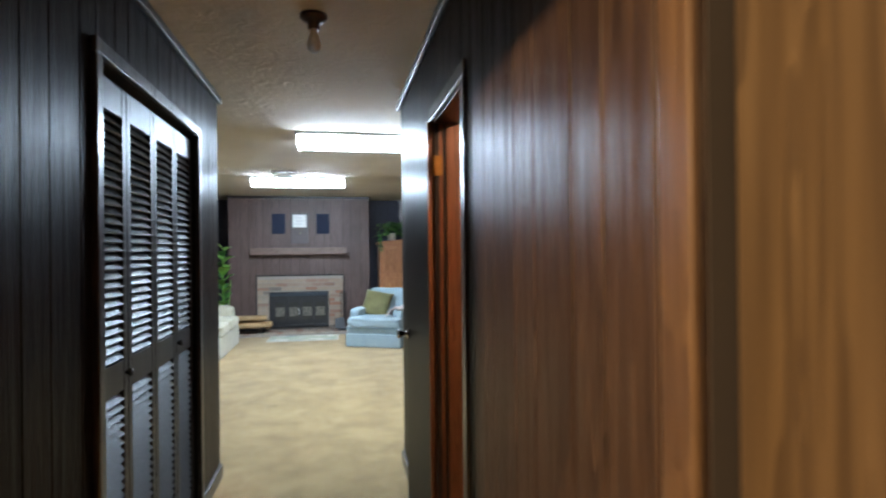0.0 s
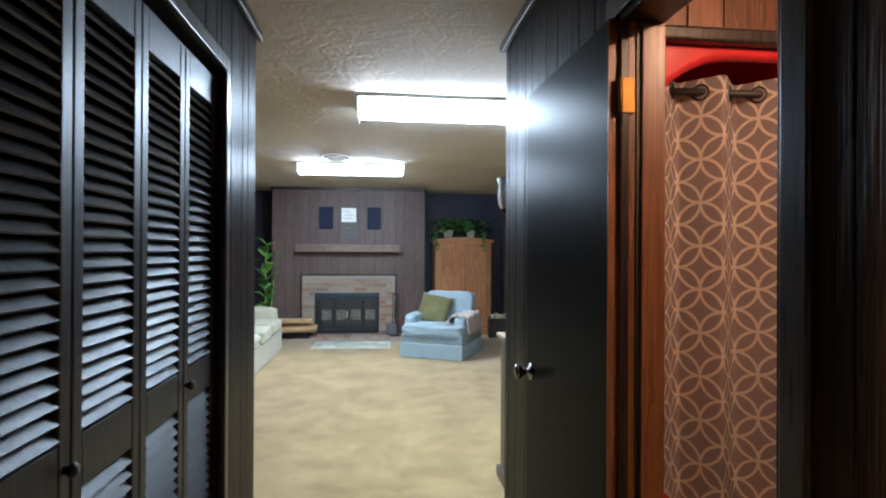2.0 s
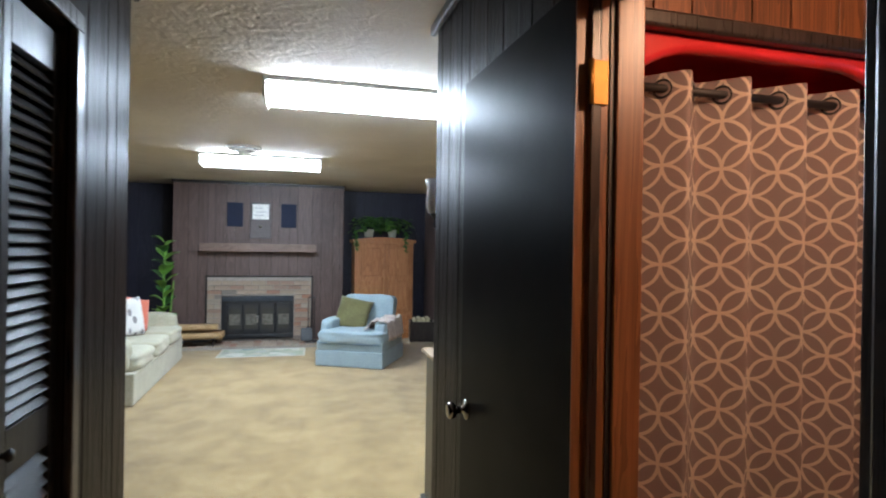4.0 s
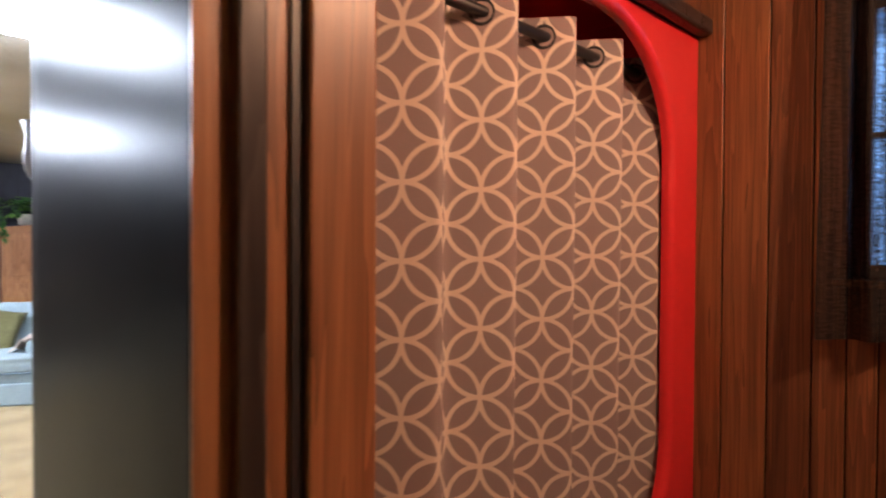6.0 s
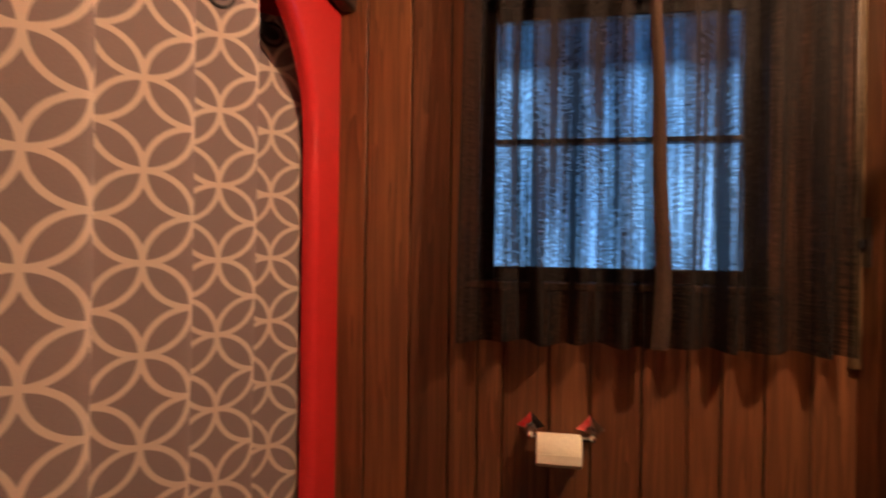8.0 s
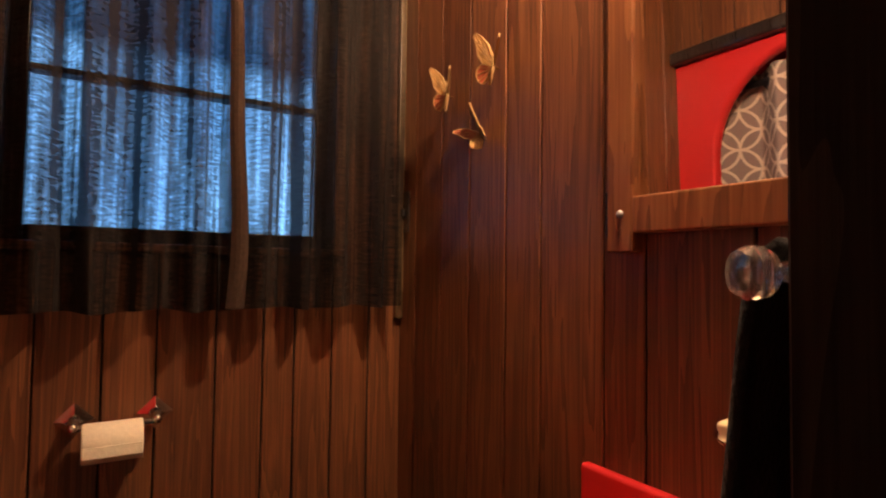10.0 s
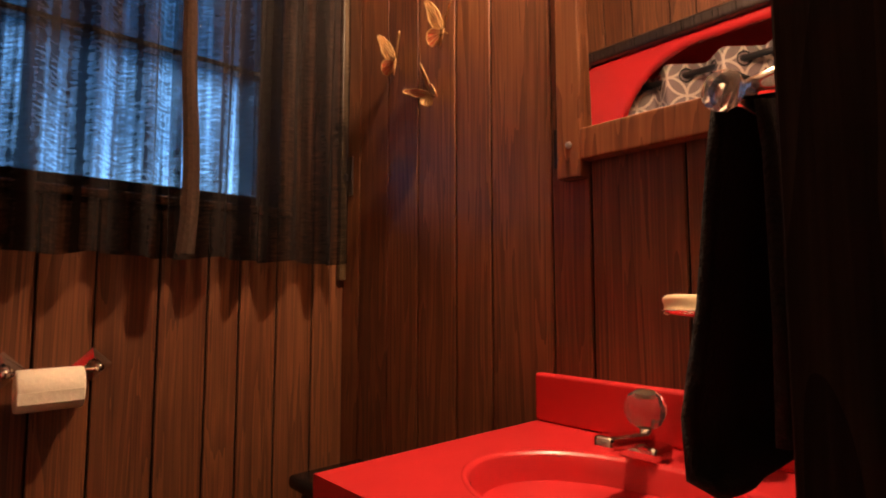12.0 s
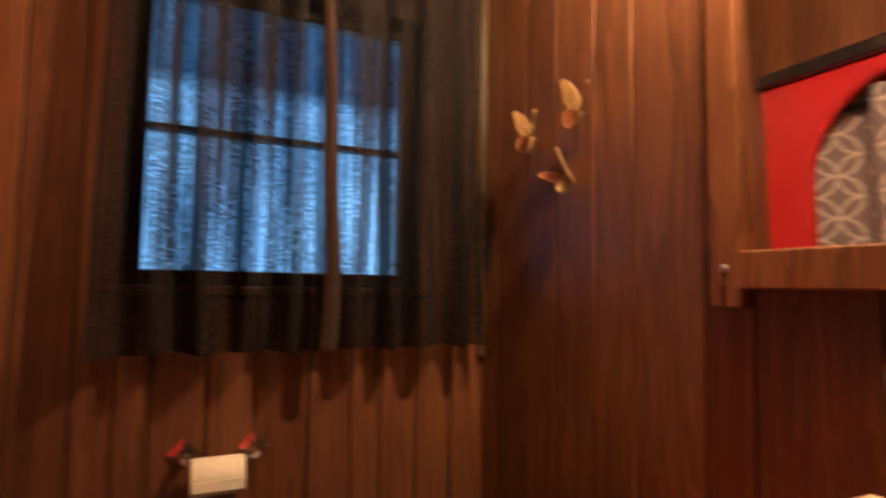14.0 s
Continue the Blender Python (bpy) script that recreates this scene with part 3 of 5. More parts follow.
# ---- shower curtain ----
def shower_curtain():
    t = thing("shower_curtain", label="taupe shower curtain printed with pale interlocking circles", category="shower curtain")
    xa, xb, zt, zb, yc, zr = 0.80, 2.005, 2.012, 0.36, 2.938, 1.966
    # deep even pleats; the cloth of one pleat holds two repeats of the print
    per, amp, peak, step = 0.2125, 0.052, 1.320, 0.1045 / math.sqrt(2)
    nu, nz = 460, 46

    def pleat(x):
        return math.asin(0.94 * math.cos((x - peak) / per * 2 * math.pi)) / math.asin(0.94)

    xs = [xa + (xb - xa) * i / nu for i in range(nu + 1)]
    run = [0.0]
    for x, q in zip(xs, xs[1:]):
        run.append(run[-1] + math.hypot(q - x, amp * (pleat(q) - pleat(x))))
    at_peak = min(range(nu + 1), key=lambda i: abs(xs[i] - peak))
    at_next = min(range(nu + 1), key=lambda i: abs(xs[i] - peak - per))
    ease = 4 * step / (run[at_next] - run[at_peak])
    bm = bmesh.new()
    uvl = bm.loops.layers.uv.new("cloth")
    cols, uv_of = [], {}
    for x, length in zip(xs, run):
        prof, col = pleat(x), []
        for j in range(nz + 1):
            v = j / nz
            z = zt + (zb - zt) * v
            loose = v * v
            sway = 0.016 * noise.noise(Vector((x * 3, z * 1.1, 3))) * v + 0.010 * loose * math.sin((x - peak) / per * math.pi + 1.3)
            crease = 0.0012 * noise.noise(Vector((x * 3, z * 26, 8)))
            vert = bm.verts.new((x + sway * 0.8, yc - amp * (1 - 0.18 * loose) * prof + sway + crease - 0.02 * max(0, v - 0.55), z))
            uv_of[vert] = ((length - run[at_peak]) * ease, z - 1.368 + step)
            col.append(vert)
        cols.append(col)
    for a, c in zip(cols, cols[1:]):
        for j in range(nz):
            bm.faces.new((a[j], c[j], c[j + 1], a[j + 1]))
    for f in bm.faces:
        for l in f.loops:
            l[uvl].uv = uv_of[l.vert]
    part("cloth", bm, CIRCLES, t, smooth=True)
    for k in range(-5, 8):
        xg = peak + per * (k + 0.5) / 2
        if xa < xg < xb:
            bm = bmesh.new()
            ring = []
            # the ring lies in the flank of the pleat
            along = Vector((per / 2, 2 * amp if k % 2 == 0 else -2 * amp, 0)).normalized()
            across = Vector((along.y, -along.x, 0))
            for i in range(20):
                a = 2 * math.pi * i / 20
                row = []
                for q in range(6):
                    c = 2 * math.pi * q / 6
                    r = 0.026 + 0.004 * math.cos(c)
                    row.append(bm.verts.new(Vector((xg, yc, zr)) + along * r * math.cos(a) + Vector((0, 0, r * math.sin(a))) + across * 0.004 * math.sin(c)))
                ring.append(row)
            for i in range(20):
                for q in range(6):
                    bm.faces.new((ring[i][q], ring[(i + 1) % 20][q], ring[(i + 1) % 20][(q + 1) % 6], ring[i][(q + 1) % 6]))
            part("grommet", bm, BLACK, t, smooth=True)
    rod = thing("curtain_rod", label="black tension rod across the tub opening", category="curtain rod")
    part("rod", cyl(0.013, 0.013, BX1 - BX0 - 0.08, 20, Matrix.Translation((BX0 + 0.036, yc, zr)) @ pose(0, 0, 0, 0, 90, 0)), BLACK, rod, smooth=True)
    for xe in (BX0 + 0.029, BX1 - 0.047):
        part("end_cap", cyl(0.022, 0.022, 0.02, 20, Matrix.Translation((xe, yc, zr)) @ pose(0, 0, 0, 0, 90, 0)), BLACK, rod)


shower_curtain()


# ---- bathroom window and curtain ----
def window():
    y0, y1, z0, z1 = WIN
    t = thing("window_1", label="small double-hung window with daylight behind a dark curtain", category="window", kind="structure")
    fx0, fx1 = BX1 + 0.05, BX1 + 0.09
    part("window_frame", box(fx0, fx1, y0, y0 + 0.035, z0, z1, 0.004), TRIM_DARK, t)
    part("window_frame", box(fx0, fx1, y1 - 0.035, y1, z0, z1, 0.004), TRIM_DARK, t)
    part("window_frame", box(fx0, fx1, y0 + 0.035, y1 - 0.035, z0, z0 + 0.035, 0.004), TRIM_DARK, t)
    part("window_frame", box(fx0, fx1, y0 + 0.035, y1 - 0.035, z1 - 0.035, z1, 0.004), TRIM_DARK, t)
    part("meeting_rail", box(fx0 - 0.005, fx1, y0 + 0.035, y1 - 0.035, 1.744, 1.757, 0.003), plain("grey_sash", (0.30, 0.34, 0.36), 0.6), t)
    for a, b in ((z0 + 0.035, 1.738), (1.762, z1 - 0.035)):
        p = part("pane", box(fx0 + 0.017, fx0 + 0.021, y0 + 0.035, y1 - 0.035, a, b), PANE, t)
        p.visible_shadow = False
    part("window_sill", box(BX1 - 0.02, BX1 + 0.05, y0 - 0.03, y1 + 0.03, z0 - 0.02, z0, 0.004), BATH_WOOD, t)


window()
m, nt, b = material("blue_daylight", 1.0)
em = nt.nodes.new("ShaderNodeEmission")
haze = ramp(nt, noise_node(nt, mapped(nt, (1, 1, 1)), 0.7, 4).outputs[0], [(0.35, (0.06, 0.19, 0.46)), (0.65, (0.20, 0.45, 0.86))])
# the open sky low over the yard; dimming above put into the glow
sep = nt.nodes.new("ShaderNodeSeparateXYZ")
nt.links.new(mapped(nt, (1, 1, 1)), sep.inputs[0])
upper_dim = ramp(nt, math_node(nt, "MULTIPLY", sep.outputs[2], 0.2), [(0.545, (1, 1, 1)), (0.575, (0.13, 0.17, 0.20))])
mul = nt.nodes.new("ShaderNodeMix")
mul.data_type, mul.blend_type = "RGBA", "MULTIPLY"
mul.inputs["Factor"].default_value = 1.0
nt.links.new(haze.outputs[0], mul.inputs["A"])
nt.links.new(upper_dim.outputs[0], mul.inputs["B"])
nt.links.new(mul.outputs["Result"], em.inputs[0])
em.inputs[1].default_value = 2.9
nt.links.new(em.outputs[0], nt.nodes["Material Output"].inputs[0])
tagged(part("backdrop", box(5.0, 5.05, -3, 8, -1, 5.5), m), "hazy blue daylight outside the bathroom window", "backdrop", kind="structure")


def window_curtain():
    t = thing("window_curtain", label="thin dark gathered curtain drawn over the bathroom window", category="curtain")
    # two panels that meet at a thicker brown overlap
    for pa, pb, seed in ((1.635, 2.075, 2.0), (2.06, 2.50, 7.0)):
        bm = bmesh.new()
        nu, nz = 150, 30
        rows = []
        for i in range(nu + 1):
            u = i / nu
            yy = pa + (pb - pa) * u
            row = []
            for j in range(nz + 1):
                v = j / nz
                z = 2.30 + (1.250 - 2.30) * v
                k = 2 * math.pi * (yy - pa) / 0.092
                fold = math.sin(k + 1.6 * noise.noise(Vector((yy * 9, seed, z * 0.8)))) * (0.012 + 0.020 * v)
                fold += 0.008 * noise.noise(Vector((yy * 25, seed, z * 2)))
                lean = 0.02 * noise.noise(Vector((yy * 4, seed + 3, z)))
                row.append(bm.verts.new((2.018 + fold, yy + lean * v, z - (0.004 * math.sin(k * 0.5) if j == nz else 0))))
            rows.append(row)
        for a, c in zip(rows, rows[1:]):
            for j in range(nz):
                bm.faces.new((a[j], c[j], c[j + 1], a[j + 1]))
        part("curtain_panel", bm, SHEER, t, smooth=True)
    bm = bmesh.new()
    cols = []
    for i in range(25):
        v = i / 24
        z = 2.30 - 1.045 * v
        yc = 2.058 + 0.012 * math.sin(v * 5 + 0.6) + 0.006 * noise.noise(Vector((z * 4, 1, 2)))
        hw = 0.010 + 0.009 * v
        cols.append([bm.verts.new((1.978 - 0.010 * math.cos(math.pi * k / 4 - math.pi / 2) - 0.004, yc - hw + 2 * hw * k / 4, z)) for k in range(5)])
    for p, q in zip(cols, cols[1:]):
        for k in range(4):
            bm.faces.new((p[k], p[k + 1], q[k + 1], q[k]))
    part("overlap", bm, cloth("brown_hem", (0.026, 0.016, 0.012), (0.052, 0.031, 0.021), 120, 0.95, 0.4, 0.0), t, "brown doubled hem between the curtain panels")
    part("rod", cyl(0.008, 0.008, 0.97, 12, Matrix.Translation((2.035, 1.60, 2.31)) @ pose(0, 0, 0, -90, 0, 0)), BLACK, t)


window_curtain()


# ---- toilet roll on its holder ----
def diamond_plate(m, s=0.045):
    bm = bmesh.new()
    bmesh.ops.create_cone(bm, cap_ends=True, segments=4, radius1=s, radius2=s * 0.45, depth=0.016, matrix=Matrix.Translation((0, 0, 0.008)))
    bm.transform(m)
    return bm


def paper_holder():
    t = thing("paper_holder", (BX1 - 0.007, 2.256, 1.03), label="chrome toilet paper holder with diamond mounts on the wall", category="paper holder")
    for dy in (-0.072, 0.072):
        part("mount", diamond_plate(Matrix.Translation((0, dy, 0)) @ pose(0, 0, 0, 0, -90, 0), 0.035), CHROME, t)
        part("arm", cyl(0.013, 0.007, 0.062, 16, Matrix.Translation((-0.012, dy, 0)) @ pose(0, 0, 0, 0, -90, 0)), CHROME, t, smooth=True)
    part("spindle", cyl(0.006, 0.006, 0.15, 14, Matrix.Translation((-0.066, -0.075, -0.003)) @ pose(0, 0, 0, -90, 0, 0)), CHROME, t)
    roll = thing("toilet_roll", (BX1 - 0.073, 2.262, 1.023), label="cream roll of toilet paper on the chrome holder", category="toilet paper")
    bm = lathe([(0.008, -0.052), (0.036, -0.052), (0.0385, -0.049), (0.0385, 0.049), (0.036, 0.052), (0.008, 0.052)], 36, pose(0, 0, 0, -90, 0, 0) @ Matrix.Translation((0, 0.026, 0)))
    part("paper", bm, PAPER, roll, smooth=True)
    part("sheet", box(-0.040, -0.0385, -0.050, 0.050, -0.045, -0.024), PAPER, roll)


paper_holder()


# ---- mirror, vanity, sink ----
def mirror():
    y = BY0 + 0.007
    t = thing("wall_mirror", label="wall mirror in a flat red-brown wooden frame with screws", category="mirror")
    x0, x1, z0 = 0.955, 1.30, 1.455
    part("glass", box(x0 + 0.002, x1 - 0.002, -0.004, 0.0, 0.001, 0.593, m=Matrix.Translation((0, y + 0.007, z0)) @ pose(0, 0, 0, -1.4, 0, 0)), MIRROR, t, "clear silvered glass")
    part("bottom_rail", box(x0 + 0.002, x1 - 0.0005, y, y + 0.028, z0 - 0.055, z0, 0.003), BATH_WOOD, t)
    part("stile", box(x1, x1 + 0.048, y, y + 0.028, 1.372, 2.10, 0.003), BATH_WOOD, t)
    part("stile", box(x0 - 0.048, x0, y, y + 0.028, 1.372, 2.10, 0.003), BATH_WOOD, t)
    part("top_rail", box(x0 + 0.002, x1 - 0.0005, y, y + 0.028, 2.05, 2.10, 0.003), BATH_WOOD, t)
    part("bracket", box(x1 + 0.0495, x1 + 0.066, y, y + 0.012, 1.398, 1.470, 0.002), TRIM_DARK, t, "dark metal bracket behind the frame")
    for xs in (x1 + 0.022, x0 - 0.026):
        part("screw", lathe([(0.0, 0.006), (0.004, 0.005), (0.0065, 0.0)], 14, Matrix.Translation((xs, y + 0.028, 1.43)) @ pose(0, 0, 0, -90, 0, 0)), STEEL, t)


mirror()


def vanity():
    x0, x1, y0, y1, zt = 0.887, 1.410, BY0 + 0.008, 2.06, 0.946
    c = thing("vanity_cabinet", label="red-brown wooden vanity cabinet under the sink", category="cabinet")
    part("body", box(x0 + 0.004, x1 - 0.03, y0, y1 - 0.05, 0.08, zt - 0.04), BATH_WOOD, c)
    part("plinth", box(x0 + 0.004, x1 - 0.04, y0, y1 - 0.09, 0.0, 0.08), SEAM, c)
    for a, b2 in ((x0 + 0.03, (x0 + x1) / 2 - 0.02), ((x0 + x1) / 2 - 0.01, x1 - 0.05)):
        d = part("door", box(a, b2, y1 - 0.05, y1 - 0.032, 0.12, zt - 0.09, 0.004), BATH_WOOD, c)
        part("handle", cyl(0.012, 0.015, 0.022, 16, Matrix.Translation((b2 - 0.03, y1 - 0.032, 0.6)) @ pose(0, 0, 0, -90, 0, 0)), CHROME, d)
    t = thing("sink", label="glossy red one-piece sink top with a backsplash", category="sink")
    # counter with an oval bowl sunk into it
    cx, cy, rx, ry = 1.11, 1.845, 0.20, 0.135
    bm = bmesh.new()
    n = 64
    ang = [2 * math.pi * i / n for i in range(n)]
    rim = [bm.verts.new((cx + rx * math.cos(a), cy + ry * math.sin(a), zt)) for a in ang]
    outer = []
    for a in ang:
        dx, dy = math.cos(a), math.sin(a)
        k = min((x1 - cx) / dx if dx > 1e-9 else (x0 - cx) / dx if dx < -1e-9 else 9e9, (y1 - cy) / dy if dy > 1e-9 else (y0 - cy) / dy if dy < -1e-9 else 9e9)
        outer.append(bm.verts.new((cx + dx * k, cy + dy * k, zt)))
    for px, py in ((x0, y0), (x1, y0), (x0, y1), (x1, y1)):
        v = min(outer, key=lambda q: (q.co.x - px) ** 2 + (q.co.y - py) ** 2)
        v.co.x, v.co.y = px, py
    low = [bm.verts.new((v.co.x, v.co.y, zt - 0.035)) for v in outer]
    rings = [low, outer, rim]
    for s, d in ((0.985, -0.004), (0.95, -0.02), (0.86, -0.065), (0.68, -0.105), (0.40, -0.125), (0.10, -0.13)):
        rings.append([bm.verts.new((cx + rx * s * math.cos(a), cy + ry * s * math.sin(a), zt + d)) for a in ang])
    for r0, r1 in zip(rings, rings[1:]):
        for i in range(n):
            bm.faces.new((r0[i], r0[(i + 1) % n], r1[(i + 1) % n], r1[i]))
    bm.faces.new(rings[-1])
    bm.faces.new(low[::-1])
    bmesh.ops.recalc_face_normals(bm, faces=list(bm.faces))
    ob = part("basin", bm, RED, t)
    for f in ob.data.polygons:
        f.use_smooth = abs(f.normal.z) < 0.999 and f.center.z < zt - 0.001 and f.center.z > zt - 0.14 and (f.center.x - cx) ** 2 / rx ** 2 + (f.center.y - cy) ** 2 / ry ** 2 < 1.02
    part("backsplash", box(x0, x1, y0 - 0.0006, y0 + 0.020, zt + 0.0005, zt + 0.085, 0.006, 3), RED, t)
    part("rim", lathe([(1.0, 0.0), (1.025, 0.004), (1.05, 0.0)], 64, Matrix.Translation((cx, cy, zt)) @ Matrix.Diagonal((rx, ry, 1, 1))), RED, t, smooth=True)
    part("drain", lathe([(0.0, 0.002), (0.02, 0.002), (0.024, 0.0)], 24, Matrix.Translation((cx, cy, zt - 0.129))), CHROME, t)
    f = thing("faucet", (1.162, 1.685, zt), label="chrome sink faucet with a faceted clear knob", category="faucet")
    part("base", box(-0.030, 0.030, -0.022, 0.03, 0, 0.022, 0.008, 3), CHROME, f, smooth=False)
    part("spout", box(-0.014, 0.014, 0.0, 0.115, 0.018, 0.036, 0.006, 3, pose(0, 0, 0, 6, 0, 0)), CHROME, f)
    part("stem", cyl(0.010, 0.008, 0.022, 18, Matrix.Translation((0, 0, 0.022))), CHROME, f, smooth=True)
    k = part("knob", lathe([(0.0, 0.040), (0.013, 0.041), (0.022, 0.047), (0.0285, 0.060), (0.0285, 0.072), (0.022, 0.086), (0.012, 0.092), (0.0, 0.093)], 10), ACRYLIC, f, "faceted clear acrylic knob")
    part("cap", lathe([(0.0, 0.085), (0.011, 0.084), (0.011, 0.080), (0.0, 0.080)], 16), BRASS, k)


vanity()


def soap_dish():
    t = thing("soap_dish", (1.085, BY0 + 0.007, 1.138), label="chrome soap dish with a diamond mount on the wall", category="soap dish")
    part("mount", diamond_plate(Matrix.Translation((-0.02, 0, 0.012)) @ pose(0, 0, 0, -90, 0, 0), 0.04), CHROME, t)
    part("tray", lathe([(0.0, 0.0), (0.8, 0.003), (1.0, 0.010), (1.02, 0.012), (0.98, 0.012), (0.8, 0.006), (0.0, 0.004)], 32, Matrix.Translation((0.01, 0.055, 0)) @ Matrix.Diagonal((0.056, 0.038, 1, 1))), CHROME, t, smooth=True)
    s = thing("soap_bar", (1.095, BY0 + 0.062, 1.156), label="cream bar of soap on the chrome dish", category="soap")
    bm = cushion(0.088, 0.052, 0.030, 0.2)
    part("bar", bm, SOAP, s, smooth=True)


soap_dish()


def towel_bar():
    t = thing("towel_bar", (0.8855, 1.758, 1.342), label="chrome towel bar with clear disc ends", category="towel bar")
    for dy in (-0.17, 0.17):
        part("post", cyl(0.018, 0.007, 0.055, 20, Matrix.Translation((0, dy, 0)) @ pose(0, 0, 0, 0, 90, 0)), CHROME, t, smooth=True)
        k = part("disc", lathe([(0.0, -0.012), (0.0145, -0.010), (0.0175, -0.004), (0.0175, 0.004), (0.0145, 0.010), (0.0, 0.012)], 24, Matrix.Translation((0.062, dy + (0.012 if dy > 0 else -0.012), 0)) @ pose(0, 0, 0, 0, 0, 60) @ pose(0, 0, 0, 0, 90, 0)), ACRYLIC, t, "clear acrylic disc")
    part("bar", cyl(0.007, 0.007, 0.34, 14, Matrix.Translation((0.060, -0.17, 0)) @ pose(0, 0, 0, -90, 0, 0)), CHROME, t, smooth=True)
    w = thing("towel", (0.8855 + 0.060, 1.758, 1.342), label="black bath towel folded over the towel bar", category="towel")
    bm = bmesh.new()
    n, rows = 24, []
    prof = [(-0.026, -0.29), (-0.022, -0.2), (-0.017, -0.05), (-0.012, 0.004), (0.0, 0.014), (0.012, 0.004), (0.020, -0.05), (0.030, -0.18), (0.040, -0.28), (0.036, -0.325), (0.012, -0.330)]
    for i in range(n + 1):
        y = -0.155 + 0.31 * i / n
        rows.append([bm.verts.new((px + 0.006 * noise.noise(Vector((y * 14, pz * 3, 1))) * (1 + 3 * abs(pz)), y * (1 + 0.75 * max(0.0, -pz - 0.12)) + 0.006 * noise.noise(Vector((pz * 8, y, 4))), pz)) for px, pz in prof])
    for a, c in zip(rows, rows[1:]):
        for j in range(len(prof) - 1):
            bm.faces.new((a[j], c[j], c[j + 1], a[j + 1]))
    ob = part("cloth", bm, BLACK_TOWEL, w, smooth=True)
    s = ob.modifiers.new("thick", "SOLIDIFY")
    s.thickness = 0.010


towel_bar()


def switch_plate():
    t = thing("wall_switch", (2.066, BY0 + 0.0075, 1.496), label="dark brown wall switch plate with a toggle", category="switch")
    part("plate", box(-0.022, 0.022, 0, 0.005, -0.055, 0.055, 0.002), TRIM_DARK, t)
    part("toggle", box(-0.004, 0.004, 0.005, 0.016, -0.012, 0.008, 0.002), BLACK, t)


switch_plate()


GILT_WIRE = plain("gilt_wire", (0.42, 0.27, 0.11), 0.42, 0.4)
UPPER_WING = ((0, 0), (0.12, 0.42), (0.36, 0.84), (0.66, 1.12), (0.86, 1.20), (0.90, 1.06), (0.72, 0.66), (0.62, 0.34), (0.40, 0.06))
LOWER_WING = ((0, 0), (0.22, 0.03), (0.44, 0.02), (0.56, -0.18), (0.54, -0.46), (0.42, -0.68), (0.27, -0.74), (0.13, -0.52), (0.03, -0.22))


def butterfly(at, tilt, size, label, amber):
    """A pressed-metal butterfly with lifted wings, rimmed and veined in gilt wire."""
    t = thing("butterfly", label=label, category="wall ornament", group="butterflies on the bathroom wall")
    t.matrix_basis = Matrix.Translation(at) @ pose(0, 0, 0, 0, tilt, 0)
    upper = plain("wing_gold", (0.62, 0.40, 0.15), 0.45, 0.1, 0.3, 60) if amber else plain("wing_rust", (0.32, 0.07, 0.04), 0.5, 0.0, 0.3, 60)
    lower = plain("wing_coral", (0.42, 0.11, 0.045), 0.45, 0.1, 0.3, 60) if amber else plain("wing_straw", (0.62, 0.46, 0.2), 0.5, 0.1, 0.3, 60)
    for side in (-1, 1):
        for shape, mat in ((UPPER_WING, upper), (LOWER_WING, lower)):
            pts = [(side * x * size, z * size) for x, z in shape]
            lift = 0.76
            bm = bmesh.new()
            for d, flip in ((0.0, False), (0.0015, True)):
                vs = [bm.verts.new((x, 0.012 + d + abs(x) * lift, z)) for x, z in pts]
                bm.faces.new(vs[::-1] if flip else vs)
            wg = part("wing", bm, mat, t)
            bm = bmesh.new()
            n = len(pts)
            rim = [(pts[i], pts[(i + 1) % n], 0.015 * size) for i in range(n)]
            rim += [(pts[0], pts[i], 0.006 * size) for i in range(2, n - 1)]
            for (xa, za), (xb, zb), wd in rim:
                ln = math.hypot(xb - xa, zb - za) or 1
                nx, nz = -(zb - za) / ln * wd, (xb - xa) / ln * wd
                q = [(xa + nx, za + nz), (xb + nx, zb + nz), (xb - nx, zb - nz), (xa - nx, za - nz)]
                top = [bm.verts.new((x, 0.0155 + abs(x) * lift, z)) for x, z in q]
                bot = [bm.verts.new((x, 0.0110 + abs(x) * lift, z)) for x, z in q]
                bm.faces.new(top)
                bm.faces.new(bot[::-1])
                for k in range(4):
                    bm.faces.new((top[k], bot[k], bot[(k + 1) % 4], top[(k + 1) % 4]))
            part("vein", bm, GILT_WIRE, wg)
    part("body", lathe([(0.0, -0.42), (0.045, -0.30), (0.06, 0.0), (0.045, 0.28), (0.0, 0.36)], 12, Matrix.Translation((0, 0.014, 0)) @ Matrix.Diagonal((size, size, size, 1))), BRASS, t, smooth=True)
    for side in (-1, 1):
        part("antenna", cyl(0.0008, 0.0006, 0.45 * size, 6, Matrix.Translation((0, 0.016, 0.3 * size)) @ pose(0, 0, 0, -15, 18 * side, 0)), BRASS, t)
    part("pin", cyl(0.0015, 0.0015, 0.014, 8, pose(0, 0, 0, -90, 0, 0)), BRASS, t)


GILT = "gilt wire butterfly ornament with amber wings on the wall"
butterfly((1.838, BY0 + 0.008, 1.750), -14, 0.050, GILT, True)
butterfly((1.662, BY0 + 0.008, 1.764), -20, 0.050, GILT, True)
butterfly((1.705, BY0 + 0.008, 1.632), 40, 0.044, "rust-red butterfly ornament with a straw-coloured wing on the wall", False)


